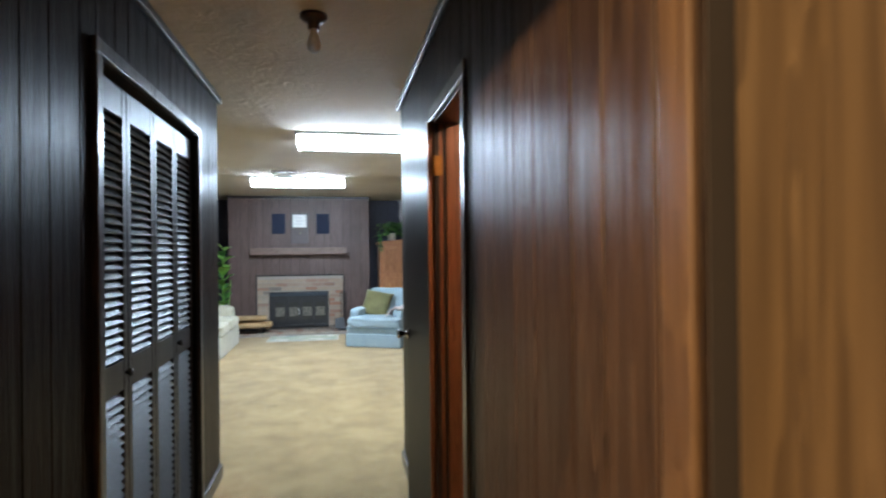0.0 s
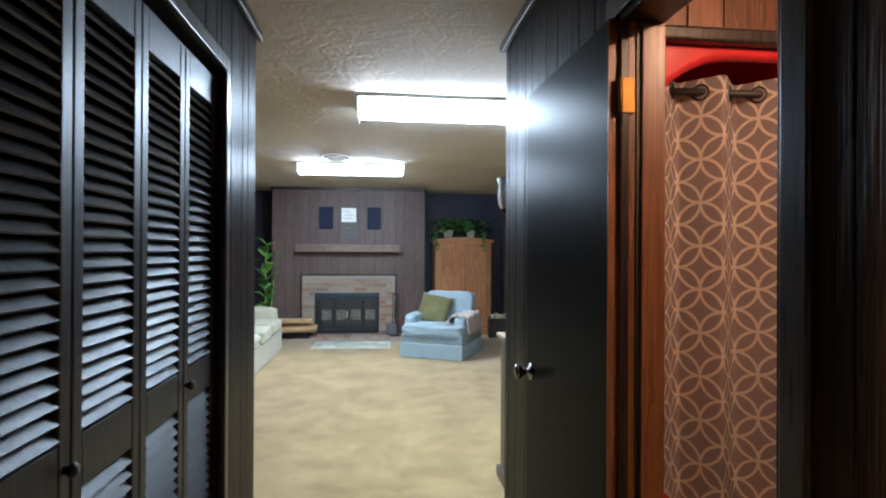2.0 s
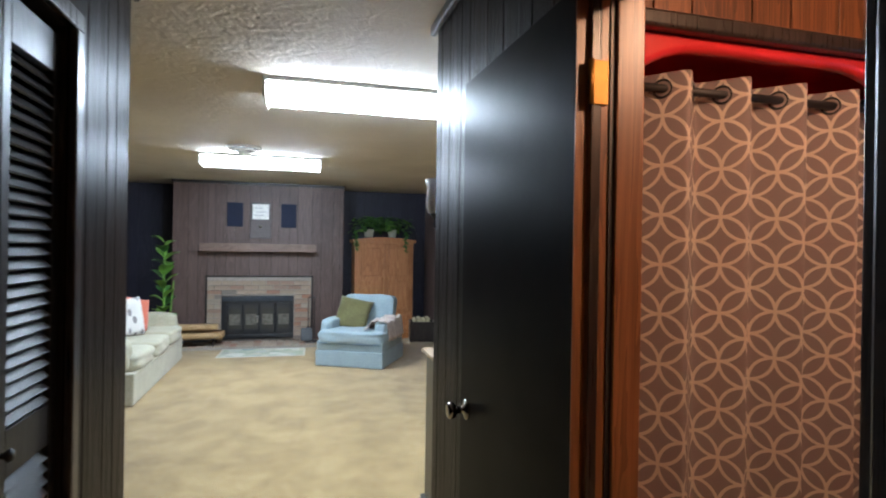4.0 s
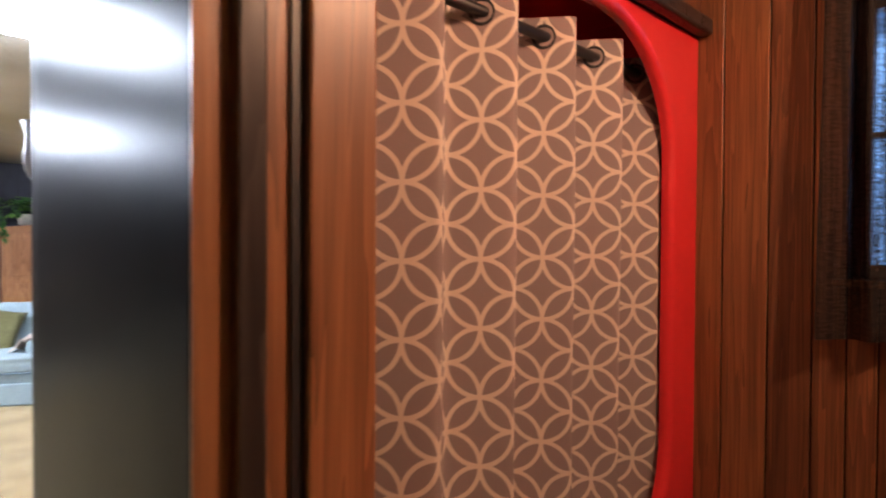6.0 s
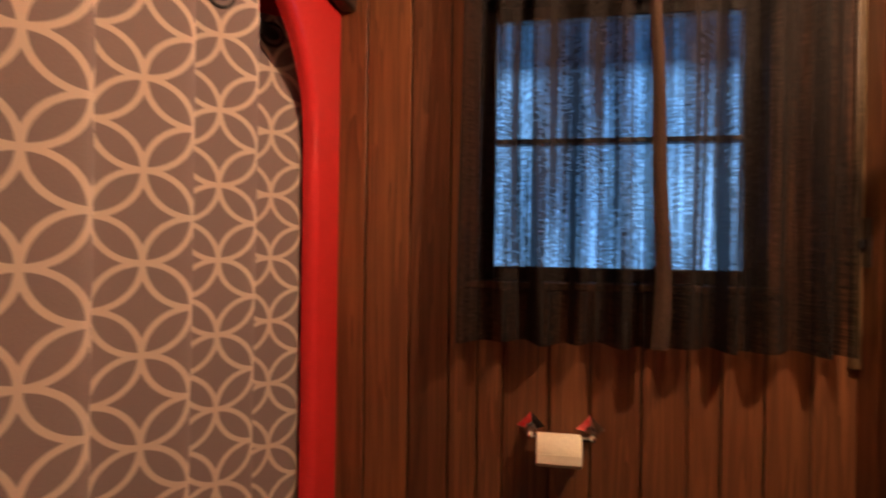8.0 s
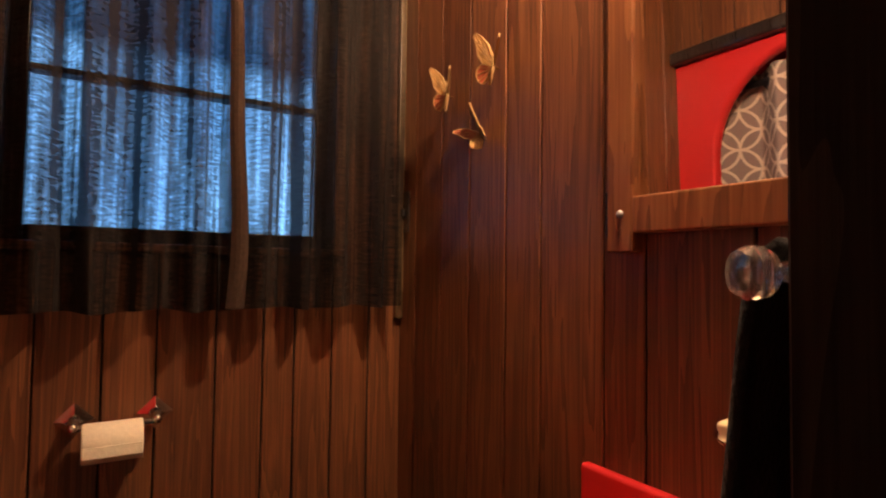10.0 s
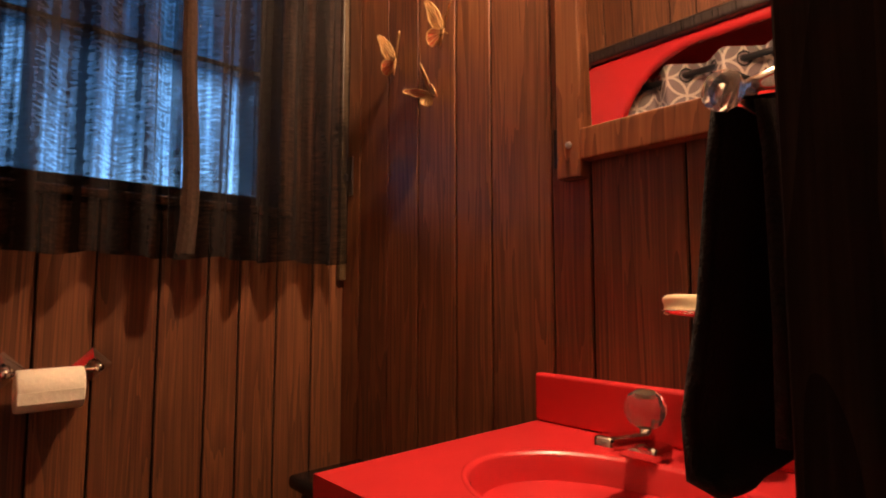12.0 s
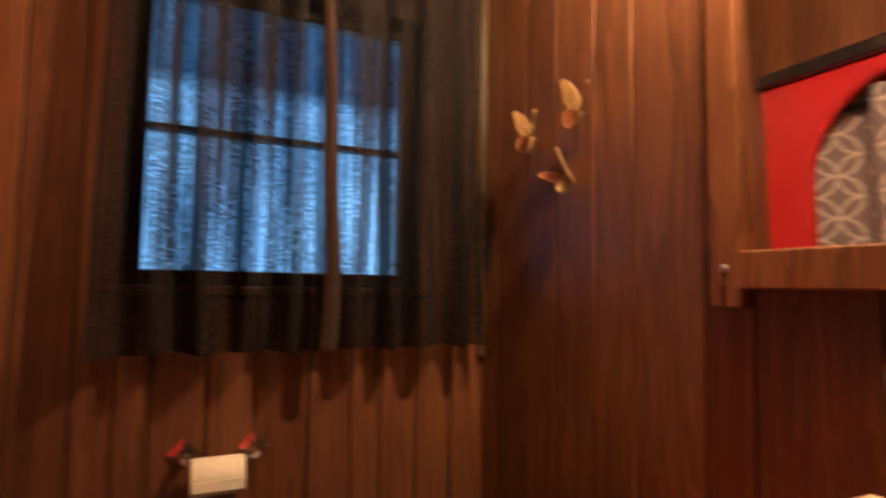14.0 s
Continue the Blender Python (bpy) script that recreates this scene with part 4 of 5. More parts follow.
def toilet():
    t = thing("toilet", (1.76, BY0 + 0.01, 0), label="black toilet between the vanity and the window wall", category="toilet")
    porcelain = plain("black_porcelain", (0.010, 0.009, 0.009), 0.15)
    part("tank", box(-0.22, 0.22, 0.0, 0.18, 0.38, 0.72, 0.02, 3), porcelain, t)
    part("tank_lid", box(-0.235, 0.235, -0.002, 0.20, 0.722, 0.755, 0.012, 3), porcelain, t)
    part("bowl", lathe([(0.0, 0.0), (0.11, 0.0), (0.10, 0.1), (0.13, 0.22), (0.18, 0.36), (0.185, 0.39), (0.15, 0.39), (0.12, 0.30), (0.0, 0.22)], 32, Matrix.Translation((0, 0.40, 0)) @ Matrix.Diagonal((1, 1.25, 1, 1))), porcelain, t, smooth=True)
    part("seat", lathe([(0.115, 0.392), (0.19, 0.392), (0.192, 0.404), (0.18, 0.412), (0.12, 0.412), (0.115, 0.392)], 32, Matrix.Translation((0, 0.40, 0)) @ Matrix.Diagonal((1, 1.25, 1, 1))), porcelain, t, smooth=True)


toilet()


# ---- hall: doors, louvres, ceiling bulb ----
def bathroom_door():
    t = thing("door_1", (HR - 0.008, DOOR[1] - 0.004, 0.0), rz=1.2, label="dark smooth slab door standing open against the hall wall", category="door", kind="structure")
    w = 0.718
    part("slab", box(-0.027, 0.0, 0.0, w, 0.012, 2.02, 0.003), DOOR_DARK, t)
    part("hinge_edge", box(-0.027, 0.0, -0.004, -0.0005, 0.012, 2.02), JAMB_WOOD, t, "reddish bare wood edge")
    for sx, x in ((-1, -0.027), (1, 0.0)):
        m = Matrix.Translation((x, w - 0.062, 0.97)) @ pose(0, 0, 0, 0, 90 * sx, 0)
        k = part("knob", lathe([(0.0, 0.0), (0.032, 0.0), (0.032, 0.004), (0.013, 0.008), (0.011, 0.030), (0.018, 0.036), (0.026, 0.046), (0.026, 0.058), (0.018, 0.064), (0.0, 0.062)] if sx < 0 else [(0.0, 0.0), (0.03, 0.0), (0.03, 0.004), (0.010, 0.008), (0.010, 0.016), (0.0, 0.018)], 24, m), KNOB, t, "dark aged chrome door knob", smooth=True)
    part("latch", box(-0.022, -0.006, w, w + 0.006, 0.91, 0.96, 0.001), BRASS, t)


bathroom_door()
rd = thing("door_2", (HR + 0.034, ROOM_DOOR[0] + 0.004, 0.0), label="smooth brown slab door standing shut in the hall wall", category="door", kind="structure")
part("slab", box(0, 0.035, 0, 0.807, 0.010, 2.026, 0.003), DOOR_BROWN, rd)
part("knob", lathe([(0.0, 0.0), (0.032, 0.0), (0.032, 0.004), (0.013, 0.008), (0.011, 0.030), (0.018, 0.036), (0.026, 0.046), (0.026, 0.058), (0.018, 0.064), (0.0, 0.062)], 24, Matrix.Translation((0, 0.065, 0.97)) @ pose(0, 0, 0, 0, -90, 0)), KNOB, rd, "dark aged chrome door knob", smooth=True)
# hinge leaf on the jamb
for hz in (1.82, 0.26):
    leaf = part("jamb_hinge", box(HR - 0.004, HR + 0.030, DOOR[1] - 0.0245, DOOR[1] - 0.0215, hz - 0.045, hz + 0.045, 0.001), BRASS, jam, "dull brass hinge leaf")
    part("knuckle", cyl(0.006, 0.006, 0.09, 12, Matrix.Translation((HR - 0.010, DOOR[1] - 0.024, hz - 0.045))), BRASS, leaf, smooth=True)


def louvre_leaf(x, y0, y1, knob=None):
    t = thing("louvre_door", (x, y0, 0.012), label="dark louvred folding closet door, shut", category="closet door", group="folding closet doors")
    w, h, s, th = y1 - y0, 2.03, 0.042, 0.028
    part("stile", box(-th, 0, 0.002, s, 0, h, 0.004), LOUVRE, t)
    part("stile", box(-th, 0, w - s, w - 0.002, 0, h, 0.004), LOUVRE, t)
    for z0, z1 in ((0, 0.16), (0.93, 1.04), (h - 0.11, h)):
        part("rail", box(-th + 0.001, -0.001, s, w - s, z0, z1, 0.003), LOUVRE, t)
    master = None
    for a, b2 in ((0.165, 0.925), (1.045, h - 0.115)):
        n = int((b2 - a) / 0.0315)
        for i in range(n):
            z = a + (i + 0.5) * (b2 - a) / n
            if master is None:
                bm = box(-0.019, 0.019, s + 0.0005, w - s - 0.0005, -0.003, 0.003)
                master = part("slat", bm, LOUVRE, t)
                ob = master
            else:
                ob = new("slat", master.data)
                ob.parent = t
            ob.matrix_basis = Matrix.Translation((-th / 2, 0, z)) @ pose(0, 0, 0, 0, 48, 0)
    if knob is not None:
        part("knob", lathe([(0.0, 0.026), (0.012, 0.024), (0.016, 0.016), (0.008, 0.006), (0.008, 0.0)], 18, Matrix.Translation((0, knob, 0.99)) @ pose(0, 0, 0, 0, 90, 0)), BLACK, t, smooth=True)
    return t


ys = [CLOSET[0] + (CLOSET[1] - CLOSET[0]) * k / 4 for k in range(5)]
for k in range(4):
    louvre_leaf(HL - 0.012, ys[k], ys[k + 1], {0: 0.285, 3: 0.02}.get(k))


def bare_bulb():
    t = thing("ceiling_bulb", (0.058, 2.46, H - 0.002), label="unlit bare bulb in a dark ceiling lampholder", category="ceiling lamp")
    part("holder", lathe([(0.0, 0.0), (0.058, 0.0), (0.058, -0.014), (0.044, -0.026), (0.026, -0.032), (0.024, -0.060), (0.0, -0.060)], 28), plain("brown_bakelite", (0.03, 0.018, 0.014), 0.3), t, smooth=True)
    g = part("bulb", lathe([(0.013, -0.055), (0.014, -0.075), (0.024, -0.10), (0.030, -0.122), (0.026, -0.145), (0.013, -0.158), (0.0, -0.160)], 24), WAX_GLASS, t, "unlit clear glass bulb", smooth=True)


bare_bulb()


# ---- den: ceiling fixtures ----
def tube_light(cx, cy, label):
    t = thing("ceiling_light", (cx, cy, H - 0.002), label=label, category="ceiling light", group="fluorescent ceiling lights")
    L, W = 1.24, 0.36
    part("tray", box(-L / 2, L / 2, -W / 2 - 0.01, W / 2 + 0.01, -0.025, 0, 0.004), WHITE, t)
    bm = bmesh.new()
    n = 12
    ends = []
    for x in (-L / 2 + 0.02, L / 2 - 0.02):
        ends.append([bm.verts.new((x, -W / 2 * math.cos(math.pi * i / n) * (1 if 0 < i < n else 1), -0.026 - 0.088 * math.sin(math.pi * i / n) ** 0.55)) for i in range(n + 1)])
    for i in range(n):
        bm.faces.new((ends[0][i], ends[0][i + 1], ends[1][i + 1], ends[1][i]))
    bm.faces.new(ends[0][::-1])
    bm.faces.new(ends[1])
    bmesh.ops.recalc_face_normals(bm, faces=list(bm.faces))
    part("diffuser", bm, TUBE, t, "glowing wraparound diffuser")
    for x in (-L / 2, L / 2 - 0.02):
        part("end_plate", box(x, x + 0.019, -W / 2 - 0.004, W / 2 + 0.004, -0.118, -0.025, 0.004), WHITE, t)


tube_light(0.43, 4.95, "lit fluorescent wraparound light on the ceiling near the hall")
tube_light(-0.36, 7.83, "lit fluorescent wraparound light on the ceiling near the fireplace")


def ceiling_vent():
    t = thing("ceiling_vent", (-0.50, 7.19, H - 0.002), label="round white ceiling air vent with concentric rings", category="air vent")
    part("core", cyl(0.14, 0.14, 0.006, 28, Matrix.Translation((0, 0, -0.0065))), BLACK, t)
    for k, (r0, r1, z) in enumerate(((0.165, 0.140, -0.022), (0.118, 0.098, -0.042), (0.076, 0.058, -0.056), (0.034, 0.0, -0.062))):
        part("ring", lathe([(r0, 0.0 if k == 0 else z + 0.012), (r0, z + 0.006), (r1, z), (r1, z + 0.004)], 32), WHITE, t, smooth=True)


ceiling_vent()


# ---- den: fireplace ----
def brick_material():
    m, nt, b = material("fire_brick", 0.85)
    info = nt.nodes.new("ShaderNodeObjectInfo")
    r = ramp(nt, info.outputs["Random"], [(0.0, (0.40, 0.31, 0.23)), (0.35, (0.46, 0.36, 0.27)), (0.55, (0.36, 0.25, 0.19)), (0.75, (0.40, 0.21, 0.14)), (0.88, (0.24, 0.21, 0.18)), (1.0, (0.48, 0.40, 0.31))])
    n = noise_node(nt, mapped(nt, (1, 1, 1)), 40, 4)
    mx = nt.nodes.new("ShaderNodeMix")
    mx.data_type, mx.blend_type = "RGBA", "MULTIPLY"
    mx.inputs["Factor"].default_value = 0.6
    g = ramp(nt, n.outputs[0], [(0.3, (0.6, 0.6, 0.6)), (0.7, (1, 1, 1))])
    nt.links.new(r.outputs[0], mx.inputs["A"])
    nt.links.new(g.outputs[0], mx.inputs["B"])
    nt.links.new(mx.outputs["Result"], b.inputs["Base Color"])
    bump(nt, b, n.outputs[0], 0.5, 0.005)
    return m


BRICK = brick_material()
MORTAR = plain("mortar", (0.34, 0.30, 0.26), 0.95, 0, 0.2, 60, 0.3)


def fireplace():
    t = thing("fireplace", label="brick fireplace surround with a black glass-doored insert", category="fireplace", kind="structure")
    x0, x1, z1 = -1.258, 0.238, 1.008
    y = CY - 0.0005
    bm = box(x0, x1, y - 0.012, y, 0.05, z1)
    part("mortar_bed", bm, MORTAR, t)
    bl, bh, j = 0.198, 0.060, 0.010
    master = {}

    def lay(bx0, bx1, z, upright=False):
        wdt = round(bx1 - bx0, 3)
        if wdt < 0.03:
            return
        if wdt not in master:
            master[wdt] = part("brick", box(0, wdt, -0.022, 0, 0, bh, 0.003, 1), BRICK, t)
            ob = master[wdt]
        else:
            ob = new("brick", master[wdt].data)
            ob.parent = t
        ob.location = (bx0, y - 0.010 - 0.002 * random.random(), z)

    row, z = 0, 0.055
    while z + bh < z1:
        off = -(bl + j) / 2 if row % 2 else 0
        x = x0 + 0.004 + off
        while x < x1:
            for s0, s1 in pieces_1d(max(x, x0 + 0.004), min(x + bl, x1 - 0.004), [(-1.062, -0.013)] if z < 0.735 else []):
                lay(s0, s1, z)
            x += bl + j
        z += bh + j
        row += 1
    ins = thing("fireplace_insert", (0, 0, 0), label="black metal fireplace insert with four glass door panes", category="fireplace insert")
    part("frame", box(-1.054, -0.021, y - 0.045, y - 0.034, 0.085, 0.73, 0.003), BLACK, ins)
    part("hood", box(-1.04, -0.035, y - 0.062, y - 0.0455, 0.655, 0.715, 0.004), plain("blued_steel", (0.05, 0.06, 0.075), 0.35, 0.6), ins)
    for k in range(4):
        a = -0.975 + k * 0.2325
        d = part("door", box(a, a + 0.222, y - 0.060, y - 0.046, 0.17, 0.63, 0.004), BLACK, ins)
        part("pane", box(a + 0.03, a + 0.192, y - 0.063, y - 0.0605, 0.24, 0.55), GLASS_DARK, d)
        # thin mottled sheet: a glint and the paler interior painted onto the pane
        part("pane_glint", box(a + 0.034, a + 0.188, y - 0.0635, y - 0.0632, 0.30, 0.46), plain("painted_glint", (0.13, 0.12, 0.10), 0.35, 0, 0.6, 20), d)
    part("handle", box(-0.545, -0.53, y - 0.085, y - 0.0605, 0.33, 0.44, 0.004), STEEL, ins)
    part("louvre_bar", box(-1.04, -0.035, y - 0.056, y - 0.0455, 0.095, 0.15, 0.006), BLACK, ins)
    hb = thing("hearth", label="low brick hearth slab in front of the fireplace", category="hearth", kind="structure")
    part("slab", box(-1.55, 0.50, 9.88, CY - 0.0255, 0, 0.035), MORTAR, hb)
    hm = None
    for r in range(2):
        for k in range(19):
            if hm is None:
                hm = part("brick", box(0, 0.098, 0, 0.195, 0, 0.022, 0.003, 1), BRICK, hb)
                ob = hm
            else:
                ob = new("brick", hm.data)
                ob.parent = hb
            ob.location = (-1.545 + k * 0.1075, 9.885 + r * 0.205, 0.032)
    mt = thing("mantel_shelf", label="thick brown wooden mantel shelf on the chimney breast", category="shelf")
    part("beam", box(-1.345, 0.300, CY - 0.20, CY - 0.0075, 1.395, 1.515, 0.008, 2), MANTEL_WOOD, mt)


fireplace()


def wall_unit():
    y = CY - 0.0075
    for xa in (-0.995, -0.225):
        t = thing("wall_speaker", (xa, y, 1.765), label="dark blue flat square wall speaker above the mantel", category="speaker", group="speakers above the mantel")
        part("grille", box(0, 0.225, -0.03, -0.004, 0, 0.36, 0.004), plain("navy_grille", (0.012, 0.018, 0.045), 0.8, 0, 0.3, 200), t)
        part("back", box(0.008, 0.217, -0.004, 0, 0.008, 0.352), BLACK, t)
    t = thing("wall_thermometer", (-0.668, y, 1.595), label="brushed metal wall panel with a white dial card above the mantel", category="wall panel")
    part("plate", box(0, 0.298, -0.03, 0, 0, 0.545, 0.008, 2), plain("pewter", (0.11, 0.09, 0.085), 0.5, 0.2), t)
    part("dial", box(0.030, 0.268, -0.036, -0.030, 0.285, 0.515, 0.003), plain("bright_card", (0.85, 0.85, 0.82), 0.5), t, "white dial card with faint marks")
    for k, (a, b2) in enumerate(((0.06, 0.20), (0.08, 0.23), (0.06, 0.17))):
        part("mark", box(a, b2, -0.0372, -0.036, 0.34 + k * 0.055, 0.348 + k * 0.055), STEEL, t)
    part("button", lathe([(0.0, 0.018), (0.016, 0.014), (0.022, 0.0)], 18, Matrix.Translation((0.15, -0.03, 0.175)) @ pose(0, 0, 0, 90, 0, 0)), CHROME, t, smooth=True)


wall_unit()


def log_holder():
    t = thing("log_holder", (-1.33, 10.03, 0.05), label="curved black metal log holder beside the hearth", category="log holder")
    bm = bmesh.new()
    n = 20
    rows = []
    for yy in (-0.17, 0.17):
        rows.append([bm.verts.new((-0.30 + 0.60 * i / n, yy, 0.10 - 0.09 * math.cos((i / n - 0.5) * 2.6) + 0.06)) for i in range(n + 1)])
    for i in range(n):
        bm.faces.new((rows[0][i], rows[0][i + 1], rows[1][i + 1], rows[1][i]))
    ob = part("sling", bm, BLACK, t)
    ob.modifiers.new("thick", "SOLIDIFY").thickness = 0.006
    for sx in (-0.22, 0.22):
        for sy in (-0.15, 0.15):
            part("leg", box(sx - 0.01, sx + 0.01, sy - 0.01, sy + 0.01, 0, 0.10), BLACK, t)
    for k, (dx, dz, ln, rx, dy, rot) in enumerate(((0.0, 0.135, 0.66, 0.062, -0.09, 3), (0.03, 0.145, 0.62, 0.066, 0.07, -4), (-0.03, 0.255, 0.58, 0.060, 0.0, 2))):
        g = thing("log", (-1.33 + dx, 10.03 + dy, 0.05 + dz), rot, label="split pale firewood log lying in the holder", category="log", group="firewood logs")
        bm = cyl(rx, rx * 0.92, ln, 9, Matrix.Translation((-ln / 2, 0, 0)) @ pose(0, 0, 0, 0, 90, 0))
        for v in bm.verts:
            v.co.z *= 0.82 + 0.1 * noise.noise(v.co * 7)
            v.co.y *= 1.05 + 0.2 * noise.noise(v.co * 5 + Vector((k, 0, 0)))
        part("wood", bm, LOG_WOOD, g)


log_holder()


def fire_tools():
    t = thing("fire_tools", (0.24, 10.08, 0.055), label="black iron fireplace tools on a stand beside the hearth", category="fireplace tools")
    part("base", lathe([(0.0, 0.0), (0.10, 0.0), (0.095, 0.015), (0.02, 0.03), (0.0, 0.03)], 24), BLACK, t)
    part("stand", cyl(0.008, 0.008, 0.68, 12, Matrix.Translation((0, 0, 0.025))), BLACK, t)
    part("poker", cyl(0.007, 0.007, 0.6, 10, Matrix.Translation((0.045, 0.0, 0.05))), BLACK, t)
    part("brush", cyl(0.035, 0.02, 0.16, 14, Matrix.Translation((-0.045, 0.0, 0.06))), BLACK, t)
    part("brush_handle", cyl(0.007, 0.007, 0.45, 10, Matrix.Translation((-0.045, 0, 0.21))), BLACK, t)
    part("shovel", box(-0.15, 0.02, -0.09, -0.075, 0.0, 0.19, 0.006, 2, pose(0, 0, 0, -18, 0, 0)), BLACK, t)
    part("ring", cyl(0.05, 0.05, 0.012, 18, Matrix.Translation((0, 0, 0.66))), BLACK, t)


fire_tools()


def rug_material():
    m, nt, b = material("patchwork_mat", 0.95)
    v = mapped(nt, (6.5, 6.5, 6.5))
    vo = nt.nodes.new("ShaderNodeTexVoronoi")
    vo.inputs["Scale"].default_value = 1.0
    nt.links.new(v, vo.inputs["Vector"])
    sep = nt.nodes.new("ShaderNodeSeparateColor")
    nt.links.new(vo.outputs["Color"], sep.inputs[0])
    r = ramp(nt, sep.outputs[0], [(0.2, (0.42, 0.48, 0.36)), (0.45, (0.60, 0.58, 0.46)), (0.6, (0.30, 0.38, 0.34)), (0.85, (0.66, 0.66, 0.58))])
    nt.links.new(r.outputs[0], b.inputs["Base Color"])
    bump(nt, b, noise_node(nt, v, 60, 2).outputs[0], 0.4, 0.004)
    return m


rg = thing("hearth_rug", (-0.42, 9.60, 0.0), rz=-1.5, label="small pale green patchwork rug before the hearth", category="rug")
part("mat", box(-0.54, 0.54, -0.30, 0.22, 0.001, 0.012, 0.004), rug_material(), rg)
part("border", box(-0.57, 0.57, -0.33, 0.25, 0.0005, 0.008, 0.003), plain("pale_hem", (0.6, 0.58, 0.5), 0.95), rg)


# ---- den: furniture ----
def armchair():
    t = thing("armchair", (0.845, 8.76, 0.0), rz=-26.8, label="pale blue upholstered armchair with a skirt, seen empty", category="armchair")
    W, D = 0.88, 0.90
    x = W / 2
    part("skirt", box(-x, x, -D / 2, D / 2, 0.005, 0.20, 0.012, 2), BLUE_CLOTH, t)
    part("body", box(-x + 0.01, x - 0.01, -D / 2 + 0.015, D / 2 - 0.01, 0.195, 0.32, 0.02, 3), BLUE_CLOTH, t)
    bm = cushion(W - 0.02, 0.70, 0.17, 0.15, 1)
    bm.transform(Matrix.Translation((0, -0.12, 0.365)))
    part("seat", bm, BLUE_CLOTH, t, smooth=True)
    part("piping", box(-x + 0.03, x - 0.03, -D / 2 - 0.012, -D / 2 - 0.002, 0.285, 0.297, 0.004), plain("blue_piping", (0.16, 0.24, 0.30), 0.8), t)
    for s in (-1, 1):
        bm = cushion(0.17, 0.74, 0.26, 0.3, 2 + s)
        bm.transform(Matrix.Translation((s * (x - 0.085), 0.04, 0.435)))
        part("arm", bm, BLUE_CLOTH, t, smooth=True)
    bm = cushion(W - 0.18, 0.20, 0.60, 0.0, 5)
    bm.transform(Matrix.Translation((0, 0.31, 0.545)) @ pose(0, 0, 0, -12, 0, 0))
    part("backrest", bm, BLUE_CLOTH, t, smooth=True)
    m = t.matrix_basis
    p = thing("throw_pillow", label="olive green square pillow leaning on the armchair", category="pillow")
    p.matrix_basis = m @ pose(-0.14, 0.06, 0.60, -30, 10, 6)
    part("cover", pillow(0.46, 0.15, 1), OLIVE, p, smooth=True)
    b = thing("throw_blanket", label="crumpled pinkish throw over the armchair arm", category="blanket")
    b.matrix_basis = m @ pose(0.36, -0.02, 0.52)
    bm = bmesh.new()
    n = 22
    g = {}
    for i in range(n + 1):
        for j in range(n + 1):
            u, v = i / n - 0.5, j / n - 0.5
            xx = u * 0.42
            z = 0.055 + 0.05 * noise.noise(Vector((u * 6, v * 6, 2))) + 0.03 * noise.noise(Vector((u * 14, v * 14, 5)))
            if xx > 0.10:
                z -= (xx - 0.10) * 2.2
                xx = 0.10 + (xx - 0.10) * 0.25
            if xx < -0.10:
                z -= (-0.10 - xx) * 1.0
            g[i, j] = bm.verts.new((xx, v * 0.62, z))
    for i in range(n):
        for j in range(n):
            bm.faces.new((g[i, j], g[i + 1, j], g[i + 1, j + 1], g[i, j + 1]))
    ob = part("cloth", bm, THROW, b, smooth=True)
    ob.modifiers.new("thick", "SOLIDIFY").thickness = 0.01


armchair()


def sofa():
    t = thing("sofa", (-1.86, 8.18, 0.0), label="beige slipcovered sofa with loose seat cushions along the den wall", category="sofa")
    L, D = 2.22, 0.92
    part("skirt", box(-D / 2, D / 2, -L / 2, L / 2, 0.005, 0.30, 0.02, 2), BEIGE_CLOTH, t)
    for k in range(3):
        bm = cushion(0.74, 0.70, 0.18, 0.2, k)
        bm.transform(Matrix.Translation((0.11, -0.71 + k * 0.71, 0.37)))
        part("seat_cushion", bm, BEIGE_CLOTH, t, smooth=True)
        bm = cushion(0.22, 0.70, 0.46, 0.25, k + 4)
        bm.transform(Matrix.Translation((-0.30, -0.71 + k * 0.71, 0.60)) @ pose(0, 0, 0, 0, -10, 0))
        part("back_cushion", bm, BEIGE_CLOTH, t, smooth=True)
    bm = cushion(0.2, L, 0.66, 0.15, 9)
    bm.transform(Matrix.Translation((-0.40, 0, 0.43)))
    part("backrest", bm, BEIGE_CLOTH, t, smooth=True)
    for s in (-1, 1):
        bm = cushion(0.86, 0.22, 0.34, 0.45, 11 + s)
        bm.transform(Matrix.Translation((-0.02, s * (L / 2 - 0.10), 0.45)))
        part("arm", bm, BEIGE_CLOTH, t, smooth=True)
    p = thing("throw_pillow", label="white pillow with grey leaf print on the sofa", category="pillow")
    p.matrix_basis = pose(-1.82, 8.30, 0.66, -14, 0, 52)
    m, nt, bb = material("leaf_print", 0.9)
    vo = nt.nodes.new("ShaderNodeTexVoronoi")
    vo.inputs["Scale"].default_value = 13.0
    nt.links.new(mapped(nt, (1, 1, 0.6)), vo.inputs["Vector"])
    r = ramp(nt, vo.outputs["Distance"], [(0.30, (0.22, 0.20, 0.20)), (0.36, (0.60, 0.57, 0.53))])
    nt.links.new(r.outputs[0], bb.inputs["Base Color"])
    part("cover", pillow(0.46, 0.16, 3), m, p, smooth=True)
    p = thing("throw_pillow", label="coral red square pillow on the sofa", category="pillow")
    p.matrix_basis = pose(-1.84, 8.68, 0.66, -14, 14, 48)
    part("cover", pillow(0.42, 0.15, 4), CORAL, p, smooth=True)


sofa()


